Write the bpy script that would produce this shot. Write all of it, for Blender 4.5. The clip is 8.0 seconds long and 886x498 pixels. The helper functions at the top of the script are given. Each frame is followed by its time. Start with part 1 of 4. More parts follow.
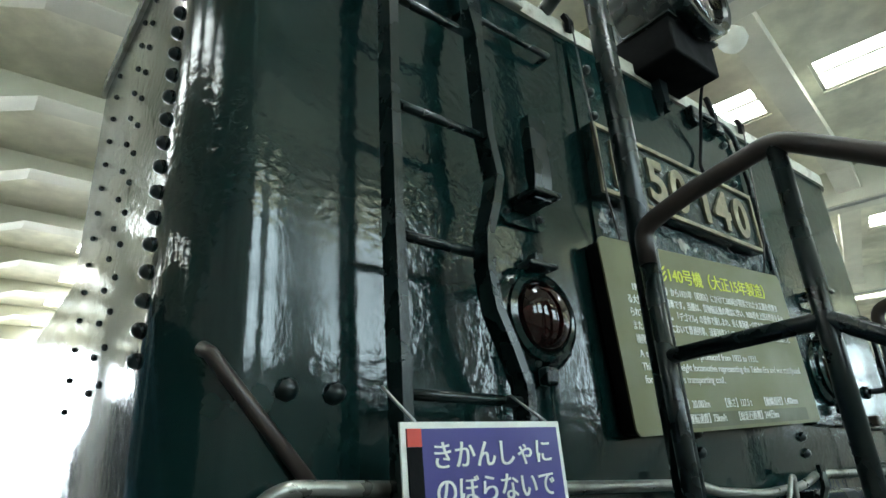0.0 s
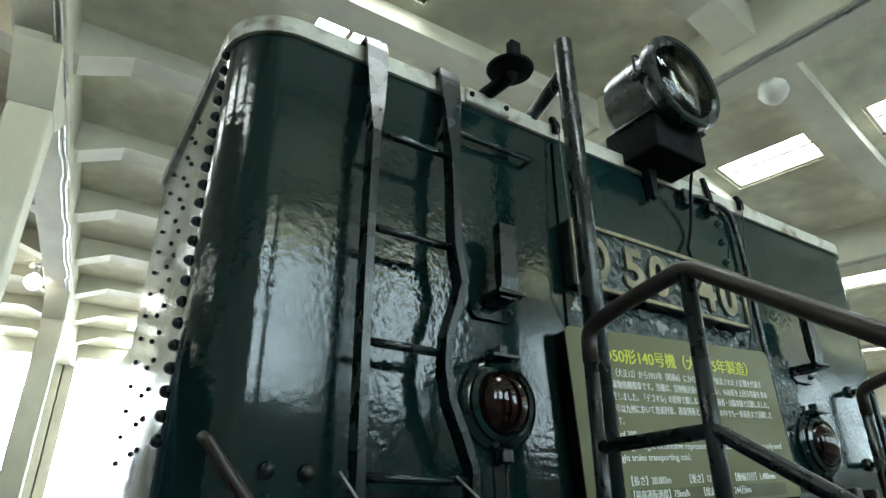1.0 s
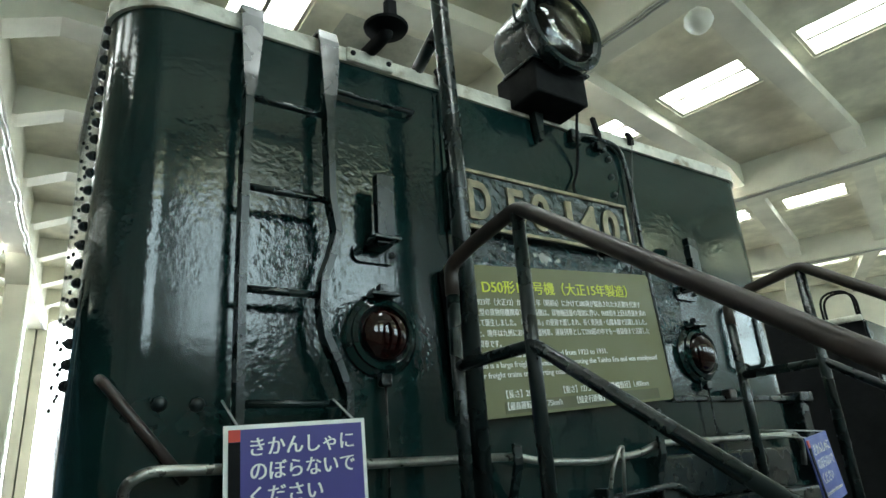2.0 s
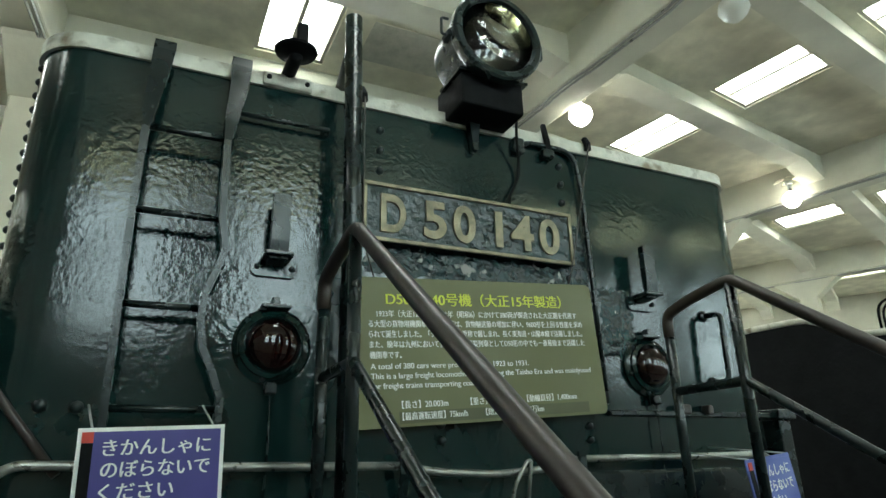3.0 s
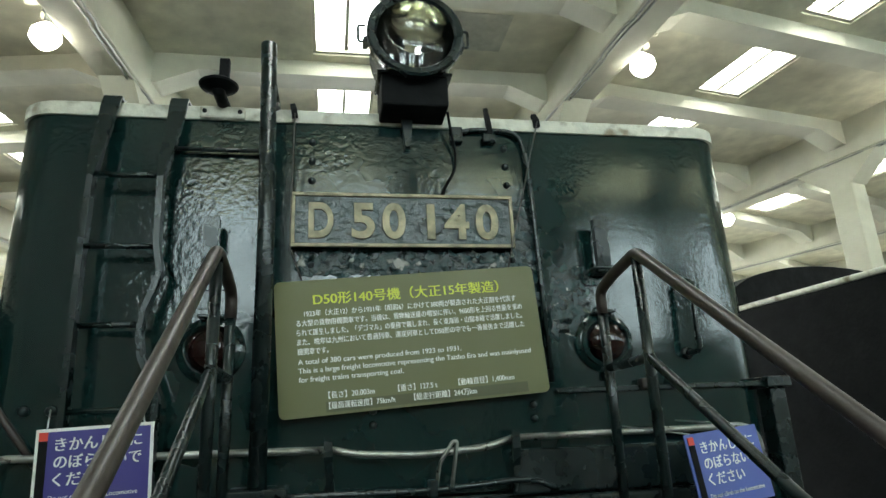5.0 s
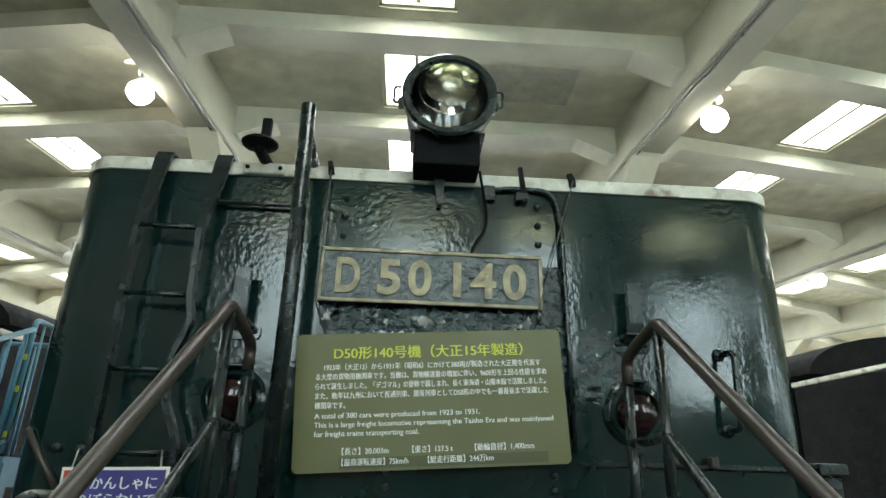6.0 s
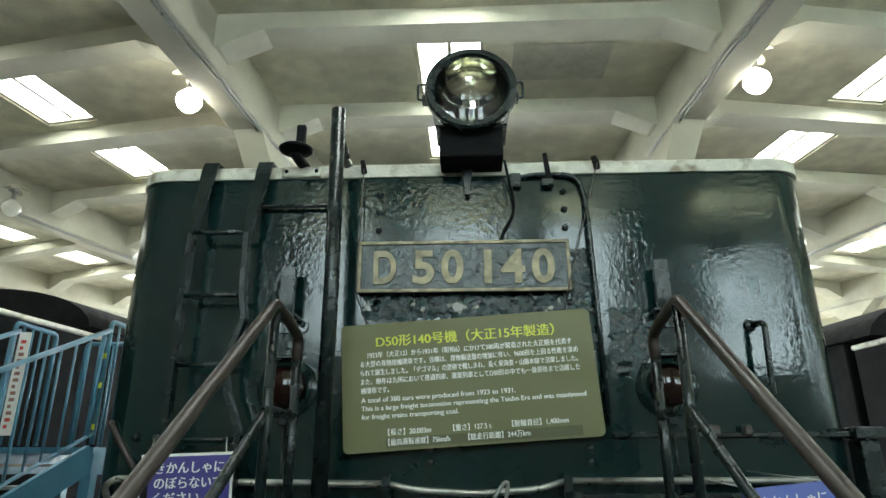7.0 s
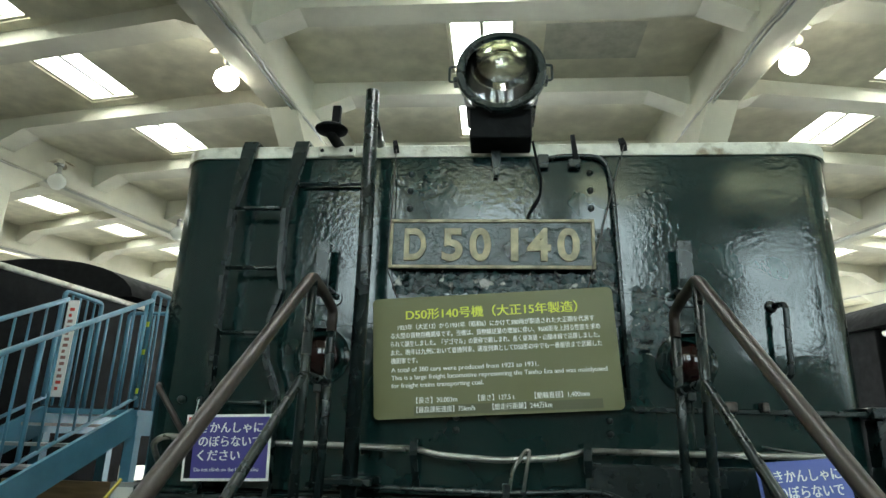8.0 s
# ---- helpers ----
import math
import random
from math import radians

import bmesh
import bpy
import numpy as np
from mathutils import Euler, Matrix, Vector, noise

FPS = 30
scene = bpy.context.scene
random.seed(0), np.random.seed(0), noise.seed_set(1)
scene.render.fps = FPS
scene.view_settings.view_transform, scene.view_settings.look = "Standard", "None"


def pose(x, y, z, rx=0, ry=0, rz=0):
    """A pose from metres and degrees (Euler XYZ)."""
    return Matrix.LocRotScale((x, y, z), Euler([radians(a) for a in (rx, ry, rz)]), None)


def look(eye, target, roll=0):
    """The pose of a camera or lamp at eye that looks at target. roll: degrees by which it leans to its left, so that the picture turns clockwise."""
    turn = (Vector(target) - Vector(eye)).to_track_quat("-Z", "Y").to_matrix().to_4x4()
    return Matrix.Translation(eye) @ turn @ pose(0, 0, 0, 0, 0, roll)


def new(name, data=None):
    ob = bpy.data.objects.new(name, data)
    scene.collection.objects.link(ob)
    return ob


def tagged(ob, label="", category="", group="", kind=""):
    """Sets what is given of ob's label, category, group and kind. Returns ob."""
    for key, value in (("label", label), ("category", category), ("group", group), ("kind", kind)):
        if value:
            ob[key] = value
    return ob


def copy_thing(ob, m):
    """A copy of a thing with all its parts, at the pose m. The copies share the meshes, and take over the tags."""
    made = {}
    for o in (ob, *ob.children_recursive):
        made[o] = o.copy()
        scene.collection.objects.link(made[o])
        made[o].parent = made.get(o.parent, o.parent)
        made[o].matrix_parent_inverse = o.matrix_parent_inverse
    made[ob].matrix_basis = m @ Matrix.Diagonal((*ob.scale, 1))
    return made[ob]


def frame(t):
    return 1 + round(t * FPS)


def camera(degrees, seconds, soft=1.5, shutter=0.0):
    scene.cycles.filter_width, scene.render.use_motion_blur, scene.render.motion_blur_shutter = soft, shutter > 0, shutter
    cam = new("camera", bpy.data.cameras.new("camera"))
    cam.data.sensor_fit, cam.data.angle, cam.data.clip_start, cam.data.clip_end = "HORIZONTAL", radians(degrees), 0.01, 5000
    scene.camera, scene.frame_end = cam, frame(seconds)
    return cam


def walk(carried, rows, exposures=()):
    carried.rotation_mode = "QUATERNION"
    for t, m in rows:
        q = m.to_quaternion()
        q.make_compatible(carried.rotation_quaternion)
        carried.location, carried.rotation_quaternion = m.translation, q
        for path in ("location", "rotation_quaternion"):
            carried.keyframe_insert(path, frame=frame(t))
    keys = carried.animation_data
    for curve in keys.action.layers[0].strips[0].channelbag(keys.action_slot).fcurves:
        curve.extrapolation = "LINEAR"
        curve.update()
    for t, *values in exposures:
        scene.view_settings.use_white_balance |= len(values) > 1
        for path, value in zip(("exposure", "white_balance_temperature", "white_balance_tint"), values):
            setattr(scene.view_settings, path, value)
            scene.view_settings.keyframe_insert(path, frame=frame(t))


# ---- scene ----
cam = camera(70, 8.0)
PATH = [
    (0, (-1.741, -0.944, 1.576), (-0.566, 0.488, 2.330), -3.44),
    (0.5, (-1.761, -1.138, 1.616), (-0.738, 0.400, 2.382), -1.91),
    (1, (-1.731, -1.323, 1.638), (-0.748, 0.208, 2.468), -0.08),
    (1.5, (-1.753, -1.439, 1.611), (-0.664, 0.061, 2.361), -2.51),
    (1.7, (-1.715, -1.499, 1.571), (-0.584, -0.003, 2.265), -4.67),
    (2.8, (-1.154, -1.969, 1.590), (-0.309, -0.257, 2.185), -0.17),
    (3, (-1.057, -2.004, 1.583), (-0.255, -0.293, 2.237), -1.31),
    (3.5, (-0.833, -2.182, 1.595), (-0.082, -0.437, 2.221), -2.15),
    (4, (-0.657, -2.319, 1.573), (-0.004, -0.516, 2.141), -1.53),
    (4.2, (-0.580, -2.316, 1.570), (0.034, -0.488, 2.098), 0.06),
    (5.3, (-0.221, -2.436, 1.648), (0.044, -0.555, 2.273), -3.09),
    (5.5, (-0.185, -2.453, 1.663), (0.036, -0.584, 2.340), -1.99),
    (6, (-0.074, -2.421, 1.665), (0.013, -0.553, 2.374), 1.82),
    (6.5, (-0.034, -2.440, 1.654), (-0.024, -0.560, 2.337), -0.04),
    (7, (0.020, -2.556, 1.663), (-0.063, -0.664, 2.307), 0.01),
    (7.5, (0.046, -2.641, 1.638), (-0.105, -0.740, 2.242), 1.44),
    (8, (0.028, -2.651, 1.630), (-0.147, -0.744, 2.207), 1.75),
]
walk(cam, [(t, look(eye, target, roll)) for t, eye, target, roll in PATH], [(0, 1.38, 6100, 6), (0.5, 1.2, 6100, 6), (1.5, 1.12, 6150, 5), (3, 1.0, 6350, 3), (4, 0.95, 6400, 3), (5.5, 1.1, 6450, 6), (8, 1.1, 6400, 6)])

# ---- world, lights, exposure ----
world = bpy.data.worlds.new("sky")
scene.world = world
world.use_nodes = True
_n = world.node_tree.nodes
_sky = _n.new("ShaderNodeTexSky")
_sky.sky_type, _sky.sun_disc = "NISHITA", False
_sky.sun_elevation, _sky.sun_rotation = radians(50), radians(20)
_n["Background"].inputs[1].default_value = 0.15
world.node_tree.links.new(_sky.outputs[0], _n["Background"].inputs[0])

APEX = 30.0           # the bays of the round shed fan out from a point this far ahead
BAY = radians(9.8)   # angle of one bay
SLAB, BEAM, GIRDER = 5.5, 5.33, 5.0
PITCH = 1.53          # from one cross beam to the next


def bay_frame(a):
    """A frame whose origin is the apex, with -y along the bay's axis."""
    return Matrix.Translation((0, APEX, 0)) @ Matrix.Rotation(a, 4, "Z")


# ---- materials ----
def nodes_of(name):
    m = bpy.data.materials.new(name)
    m.use_nodes = True
    nt = m.node_tree
    return m, nt, nt.nodes["Principled BSDF"]


def material(name, colour, rough=0.5, metal=0.0, vary=0.15, scale=6.0, bump=0.0, bump_scale=30.0, stain=None, stain_scale=1.5,
             stain_low=0.52, stain_high=0.7, rough_vary=0.1, coat=0.0, stretch=(1, 1, 1)):
    m, nt, b = nodes_of(name)
    N, L = nt.nodes.new, nt.links.new
    co = N("ShaderNodeTexCoord")
    mp = N("ShaderNodeMapping")
    mp.inputs["Scale"].default_value = stretch
    L(co.outputs["Object"], mp.inputs["Vector"])
    n1 = N("ShaderNodeTexNoise")
    n1.inputs["Scale"].default_value, n1.inputs["Detail"].default_value = scale, 6
    L(mp.outputs[0], n1.inputs["Vector"])
    ramp = N("ShaderNodeMapRange")
    ramp.inputs["To Min"].default_value, ramp.inputs["To Max"].default_value = 1 - vary, 1 + vary
    ramp.inputs["From Min"].default_value, ramp.inputs["From Max"].default_value = 0.3, 0.7
    L(n1.outputs[0], ramp.inputs["Value"])
    mul = N("ShaderNodeVectorMath")
    mul.operation = "SCALE"
    mul.inputs[0].default_value = colour
    L(ramp.outputs[0], mul.inputs["Scale"])
    out = mul.outputs[0]
    if stain:
        n2 = N("ShaderNodeTexNoise")
        n2.inputs["Scale"].default_value, n2.inputs["Detail"].default_value = stain_scale, 8
        L(mp.outputs[0], n2.inputs["Vector"])
        r2 = N("ShaderNodeMapRange")
        r2.inputs["From Min"].default_value, r2.inputs["From Max"].default_value = stain_low, stain_high
        L(n2.outputs[0], r2.inputs["Value"])
        mix = N("ShaderNodeMix")
        mix.data_type = "RGBA"
        L(r2.outputs[0], mix.inputs[0])
        L(out, mix.inputs[6])
        mix.inputs[7].default_value = (*stain, 1)
        out = mix.outputs[2]
    L(out, b.inputs["Base Color"])
    rr = N("ShaderNodeMapRange")
    rr.inputs["To Min"].default_value, rr.inputs["To Max"].default_value = max(0.02, rough - rough_vary), min(1, rough + rough_vary)
    rr.inputs["From Min"].default_value, rr.inputs["From Max"].default_value = 0.3, 0.7
    n3 = N("ShaderNodeTexNoise")
    n3.inputs["Scale"].default_value, n3.inputs["Detail"].default_value = scale * 2.3, 5
    L(mp.outputs[0], n3.inputs["Vector"])
    L(n3.outputs[0], rr.inputs["Value"])
    L(rr.outputs[0], b.inputs["Roughness"])
    b.inputs["Metallic"].default_value = metal
    b.inputs["Coat Weight"].default_value = coat
    if bump:
        nb = N("ShaderNodeTexNoise")
        nb.inputs["Scale"].default_value, nb.inputs["Detail"].default_value = bump_scale, 4
        L(mp.outputs[0], nb.inputs["Vector"])
        bp = N("ShaderNodeBump")
        bp.inputs["Strength"].default_value, bp.inputs["Distance"].default_value = bump, 0.02
        L(nb.outputs[0], bp.inputs["Height"])
        L(bp.outputs[0], b.inputs["Normal"])
    return m


def tank_paint():
    """Thick black-green gloss paint over dented old plate: broad dents, brush ripples and small runs."""
    m, nt, b = nodes_of("tank_paint")
    N, L = nt.nodes.new, nt.links.new
    co = N("ShaderNodeTexCoord")

    def wave(scale, detail, stretch=(1, 1, 1)):
        mp = N("ShaderNodeMapping")
        mp.inputs["Scale"].default_value = stretch
        L(co.outputs["Object"], mp.inputs["Vector"])
        n = N("ShaderNodeTexNoise")
        n.inputs["Scale"].default_value, n.inputs["Detail"].default_value = scale, detail
        L(mp.outputs[0], n.inputs["Vector"])
        return n.outputs[0]

    col = N("ShaderNodeMix")
    col.data_type = "RGBA"
    L(wave(2.2, 8), col.inputs[0])
    col.inputs[6].default_value, col.inputs[7].default_value = (0.0030, 0.0115, 0.0110, 1), (0.0065, 0.025, 0.0235, 1)
    L(col.outputs[2], b.inputs["Base Color"])
    rr = N("ShaderNodeMapRange")
    rr.inputs["From Min"].default_value, rr.inputs["From Max"].default_value = 0.35, 0.65
    rr.inputs["To Min"].default_value, rr.inputs["To Max"].default_value = 0.06, 0.17
    L(wave(3.0, 6), rr.inputs["Value"])
    L(rr.outputs[0], b.inputs["Roughness"])
    patch = N("ShaderNodeMapRange")
    patch.inputs["From Min"].default_value, patch.inputs["From Max"].default_value = 0.42, 0.60
    patch.inputs["To Min"].default_value, patch.inputs["To Max"].default_value = 0.06, 0.38
    L(wave(1.7, 3), patch.inputs["Value"])
    normal = None
    for height, strength, dist in ((wave(2.6, 1), 0.10, 0.03), (wave(15, 2, (1, 1, 1.25)), 0.042, 0.010), (wave(46, 2), None, 0.0042), (wave(130, 2, (1, 1, 0.35)), 0.12, 0.0012)):
        bp = N("ShaderNodeBump")
        bp.inputs["Distance"].default_value = dist
        if strength:
            bp.inputs["Strength"].default_value = strength
        else:
            L(patch.outputs[0], bp.inputs["Strength"])
        L(height, bp.inputs["Height"])
        if normal:
            L(normal, bp.inputs["Normal"])
        normal = bp.outputs[0]
    L(normal, b.inputs["Normal"])
    return m


def glow(name, colour, strength):
    m, nt, b = nodes_of(name)
    b.inputs["Base Color"].default_value = (*colour, 1)
    b.inputs["Emission Color"].default_value = (*colour, 1)
    b.inputs["Emission Strength"].default_value = strength
    return m


def glass(name, colour=(1, 1, 1), rough=0.0, ior=1.45):
    m, nt, b = nodes_of(name)
    b.inputs["Base Color"].default_value = (*colour, 1)
    b.inputs["Transmission Weight"].default_value, b.inputs["Roughness"].default_value, b.inputs["IOR"].default_value = 1, rough, ior
    return m


PAINT = tank_paint()
BLACK = material("black_enamel", (0.006, 0.013, 0.013), 0.27, vary=0.2, bump=0.05, bump_scale=25, rough_vary=0.07)
SOOT = material("dull_black_paint", (0.006, 0.0065, 0.007), 0.75, vary=0.3, bump=0.1)
SOOT.node_tree.nodes["Principled BSDF"].inputs["Specular IOR Level"].default_value = 0.12
RIM = material("worn_white_paint", (0.56, 0.55, 0.47), 0.55, vary=0.16, scale=14, stain=(0.22, 0.18, 0.12), stain_scale=11, stain_low=0.54, stain_high=0.70, bump=0.3)
BRASS = material("tarnished_brass", (0.22, 0.195, 0.125), 0.48, metal=0.5, vary=0.4, scale=22, bump=0.2)
PLATE = material("plate_green_black", (0.010, 0.024, 0.024), 0.10, vary=0.4, bump=0.45, bump_scale=30, rough_vary=0.05)
RAIL = material("worn_brown_handrail_paint", (0.040, 0.030, 0.025), 0.40, vary=0.14, scale=8, bump=0.05, bump_scale=60, rough_vary=0.08)
PIPE = material("rubbed_steel_pipe", (0.30, 0.30, 0.27), 0.35, metal=0.7, vary=0.3, scale=14, stain=(0.03, 0.03, 0.03), stain_scale=9)
CONCRETE = material("painted_concrete", (0.56, 0.54, 0.435), 0.75, vary=0.08, scale=2.5, stain=(0.38, 0.36, 0.29), stain_scale=0.9, stain_low=0.5, stain_high=0.75, bump=0.15, bump_scale=14)
SLABMAT = material("ceiling_paint", (0.63, 0.60, 0.47), 0.8, vary=0.16, scale=4.5, stain=(0.40, 0.375, 0.285), stain_scale=0.8, stain_low=0.47, stain_high=0.70, bump=0.12, bump_scale=18)
FLOORMAT = material("oily_concrete_floor", (0.17, 0.163, 0.145), 0.6, vary=0.25, scale=3, stain=(0.09, 0.085, 0.075), stain_scale=1.1, bump=0.15)
BOARD = material("olive_sign_face", (0.122, 0.123, 0.046), 0.5, vary=0.05, scale=3)
YELLOW = material("yellow_lettering", (0.62, 0.66, 0.05), 0.5, vary=0.02)
WHITE = material("white_lettering", (0.78, 0.78, 0.74), 0.5, vary=0.03)
PURPLE = material("violet_sign_face", (0.055, 0.045, 0.22), 0.4, vary=0.04)
FADED = material("faded_blue_sign_face", (0.075, 0.105, 0.36), 0.45, vary=0.08, scale=4)
REDGREY = material("faded_red_print", (0.30, 0.14, 0.12), 0.5, vary=0.1)
RED = material("red_sign_corner", (0.55, 0.05, 0.03), 0.45, vary=0.04)
BLUE = material("blue_stair_paint", (0.058, 0.18, 0.26), 0.4, vary=0.12, scale=5, bump=0.05)
GREYPIPE = material("grey_conduit", (0.34, 0.34, 0.31), 0.35, metal=0.5, vary=0.1)
REDGLASS = material("dark_red_lens", (0.0065, 0.0007, 0.0006), 0.05, vary=0.2, rough_vary=0.02)
MIRROR = material("lamp_reflector", (0.75, 0.74, 0.58), 0.12, metal=1.0, vary=0.1, rough_vary=0.05)
CLEAR = glass("clear_lamp_glass")
DUSTY = glass("dusty_bulb_glass", (0.75, 0.75, 0.70), 0.35)
DUSTY.node_tree.nodes["Principled BSDF"].inputs["Transmission Weight"].default_value = 0.55
BULB = glow("lit_bulb", (1.0, 0.97, 0.86), 11)
WOOD = material("weathered_board", (0.22, 0.15, 0.075), 0.7, vary=0.3, scale=4, stretch=(1, 1, 8), bump=0.1)
CHAIN = material("yellow_chain", (0.50, 0.40, 0.06), 0.5, vary=0.2)
LEAF = material("bright_lamp_metal", (0.62, 0.58, 0.44), 0.4, vary=0.08)
STEEL = material("galvanised_steel", (0.38, 0.39, 0.38), 0.45, metal=0.6, vary=0.15)


# ---- mesh helpers ----
def box(bm, lo, hi, m=None, bevel=0.0):
    r = bmesh.ops.create_cube(bm, size=1.0)
    vs = r["verts"]
    mid = [(a + b) / 2 for a, b in zip(lo, hi)]
    bmesh.ops.scale(bm, vec=[max(1e-4, b - a) for a, b in zip(lo, hi)], verts=vs)
    bmesh.ops.translate(bm, vec=mid, verts=vs)
    if bevel:
        es = list({e for v in vs for e in v.link_edges})
        out = bmesh.ops.bevel(bm, geom=es, offset=bevel, segments=2, affect="EDGES", profile=0.5)
        vs = list({v for f in out["faces"] for v in f.verts} | {v for v in vs if v.is_valid})
    if m is not None:
        bmesh.ops.transform(bm, matrix=m, verts=vs)
    return vs


def tube(bm, pts, r, seg=12, cap=True):
    """A round bar along a line of points; r may be a list."""
    pts = [Vector(p) for p in pts]
    rs = r if isinstance(r, (list, tuple)) else [r] * len(pts)
    rings, side = [], None
    for i, p in enumerate(pts):
        d = (pts[min(i + 1, len(pts) - 1)] - pts[max(i - 1, 0)]).normalized()
        if side is None:
            side = d.orthogonal().normalized()
        side = (side - d * side.dot(d)).normalized()
        up = d.cross(side)
        rings.append([bm.verts.new(p + rs[i] * (math.cos(2 * math.pi * k / seg) * side + math.sin(2 * math.pi * k / seg) * up)) for k in range(seg)])
    for a, b in zip(rings, rings[1:]):
        for k in range(seg):
            f = bm.faces.new((a[k], a[(k + 1) % seg], b[(k + 1) % seg], b[k]))
            f.smooth = True
    if cap:
        bm.faces.new(rings[0][::-1])
        bm.faces.new(rings[-1])


def bend(pts, radius=0.06, steps=5):
    """Rounds the corners of a line of points."""
    pts = [Vector(p) for p in pts]
    out = [pts[0]]
    for a, b, c in zip(pts, pts[1:], pts[2:]):
        r = min(radius, (a - b).length * 0.49, (c - b).length * 0.49)
        p, q = b + (a - b).normalized() * r, b + (c - b).normalized() * r
        for k in range(steps + 1):
            t = k / steps
            out.append((1 - t) ** 2 * p + 2 * t * (1 - t) * b + t * t * q)
    return out + [pts[-1]]


def strap(bm, pts, widths, thick):
    """A flat bar in the plane of a wall: points, width along x at each, thickness across."""
    pts = [Vector(p) for p in pts]
    rings = []
    for i, p in enumerate(pts):
        d = (pts[min(i + 1, len(pts) - 1)] - pts[max(i - 1, 0)]).normalized()
        x = Vector((1, 0, 0))
        x = (x - d * x.dot(d)).normalized()
        n = d.cross(x)
        w, t = widths[i] / 2, thick[i] / 2 if isinstance(thick, (list, tuple)) else thick / 2
        rings.append([bm.verts.new(p + a * w * x + b * t * n) for a, b in ((-1, -1), (1, -1), (1, 1), (-1, 1))])
    for a, b in zip(rings, rings[1:]):
        for k in range(4):
            bm.faces.new((a[k], a[(k + 1) % 4], b[(k + 1) % 4], b[k]))
    bm.faces.new(rings[0][::-1])
    bm.faces.new(rings[-1])


def lathe(bm, profile, m, seg=40):
    """A turned form: (radius, height) pairs round the z axis of m."""
    rings = []
    for r, h in profile:
        if r < 1e-5:
            rings.append([bm.verts.new(m @ Vector((0, 0, h)))])
        else:
            rings.append([bm.verts.new(m @ Vector((r * math.cos(2 * math.pi * k / seg), r * math.sin(2 * math.pi * k / seg), h))) for k in range(seg)])
    for a, b in zip(rings, rings[1:]):
        for k in range(seg):
            k2 = (k + 1) % seg
            if len(a) == 1 and len(b) == 1:
                continue
            vs = (a[0], b[k2], b[k]) if len(a) == 1 else (a[k], a[k2], b[0]) if len(b) == 1 else (a[k], a[k2], b[k2], b[k])
            f = bm.faces.new(vs)
            f.smooth = True


def prism(bm, outline, lo, hi, m=None):
    """A plate: outline of (x, z) points, from y = lo to y = hi."""
    m = m or Matrix()
    a = [bm.verts.new(m @ Vector((x, lo, z))) for x, z in outline]
    b = [bm.verts.new(m @ Vector((x, hi, z))) for x, z in outline]
    bm.faces.new(a)
    bm.faces.new(b[::-1])
    for k in range(len(a)):
        k2 = (k + 1) % len(a)
        bm.faces.new((a[k2], a[k], b[k], b[k2]))


def rounded(x0, x1, z0, z1, radii, steps=6):
    """A rectangle with rounded corners; radii: bottom left, bottom right, top right, top left."""
    out = []
    for (cx, cz, a0), r in zip(((x0, z0, 180), (x1, z0, 270), (x1, z1, 0), (x0, z1, 90)), radii):
        px, pz = cx + (r if cx == x0 else -r), cz + (r if cz == z0 else -r)
        for k in range(steps + 1):
            a = radians(a0 + 90 * k / steps)
            out.append((px + r * math.cos(a), pz + r * math.sin(a)))
            if r == 0:
                break
    return out


def finish(bm, name, mat, smooth=False):
    bmesh.ops.recalc_face_normals(bm, faces=bm.faces)
    me = bpy.data.meshes.new(name)
    bm.to_mesh(me)
    bm.free()
    me.materials.append(mat)
    if smooth:
        me.shade_smooth()
        me.set_sharp_from_angle(angle=radians(35))
    return me


def part(name, bm, mat, parent, label="", smooth=False):
    ob = new(name, finish(bm, name, mat, smooth))
    ob.parent = parent
    if label:
        tagged(ob, label)
    return ob


def thing(name, at, label, category, group=""):
    ob = new(name)
    ob.empty_display_size = 0.1
    ob.location = at
    bpy.context.view_layer.update()
    return tagged(ob, label, category, group)


def own(parent, ob):
    """Hangs a part built in world places under its thing, where it is."""
    ob.parent = parent
    ob.matrix_parent_inverse = parent.matrix_world.inverted()
    return ob


def wpart(name, bm, mat, parent, label="", smooth=False):
    """A part whose mesh is in world places."""
    return own(parent, part(name, bm, mat, None, label, smooth))


def structure(name, bm, mat, label="", smooth=False):
    ob = new(name, finish(bm, name, mat, smooth))
    return tagged(ob, label, "", "", "structure")


def words(name, text, size, m, mat, parent, depth=0.001, align="LEFT", width=None, label="", bold=0.0, heavy=0.0):
    """Lettering as a mesh: m is the pose of the first base line."""
    cu = bpy.data.curves.new(name, "FONT")
    cu.body, cu.size, cu.extrude, cu.align_x, cu.offset = text, size, depth, align, bold
    tmp = new(name, cu)
    bpy.context.view_layer.update()
    me = bpy.data.meshes.new_from_object(tmp.evaluated_get(bpy.context.evaluated_depsgraph_get()))
    bpy.data.objects.remove(tmp)
    xs = [v.co.x for v in me.vertices] or [0, 1]
    sx = width / (max(xs) - min(xs)) if width else 1.0
    me.transform(m @ Matrix.Diagonal((sx, 1, 1, 1)) @ Matrix.Translation((-min(xs) if width else 0, 0, 0)))
    if heavy:
        bm = bmesh.new()
        bm.from_mesh(me)
        extra = bmesh.ops.duplicate(bm, geom=bm.verts[:] + bm.edges[:] + bm.faces[:])
        bmesh.ops.translate(bm, vec=(m.to_3x3() @ Vector((heavy, 0, -0.0002))), verts=[v for v in extra["geom"] if isinstance(v, bmesh.types.BMVert)])
        bm.to_mesh(me)
        bm.free()
    me.materials.clear()
    me.materials.append(mat)
    ob = new(name, me)
    if label:
        tagged(ob, label)
    return own(parent, ob)


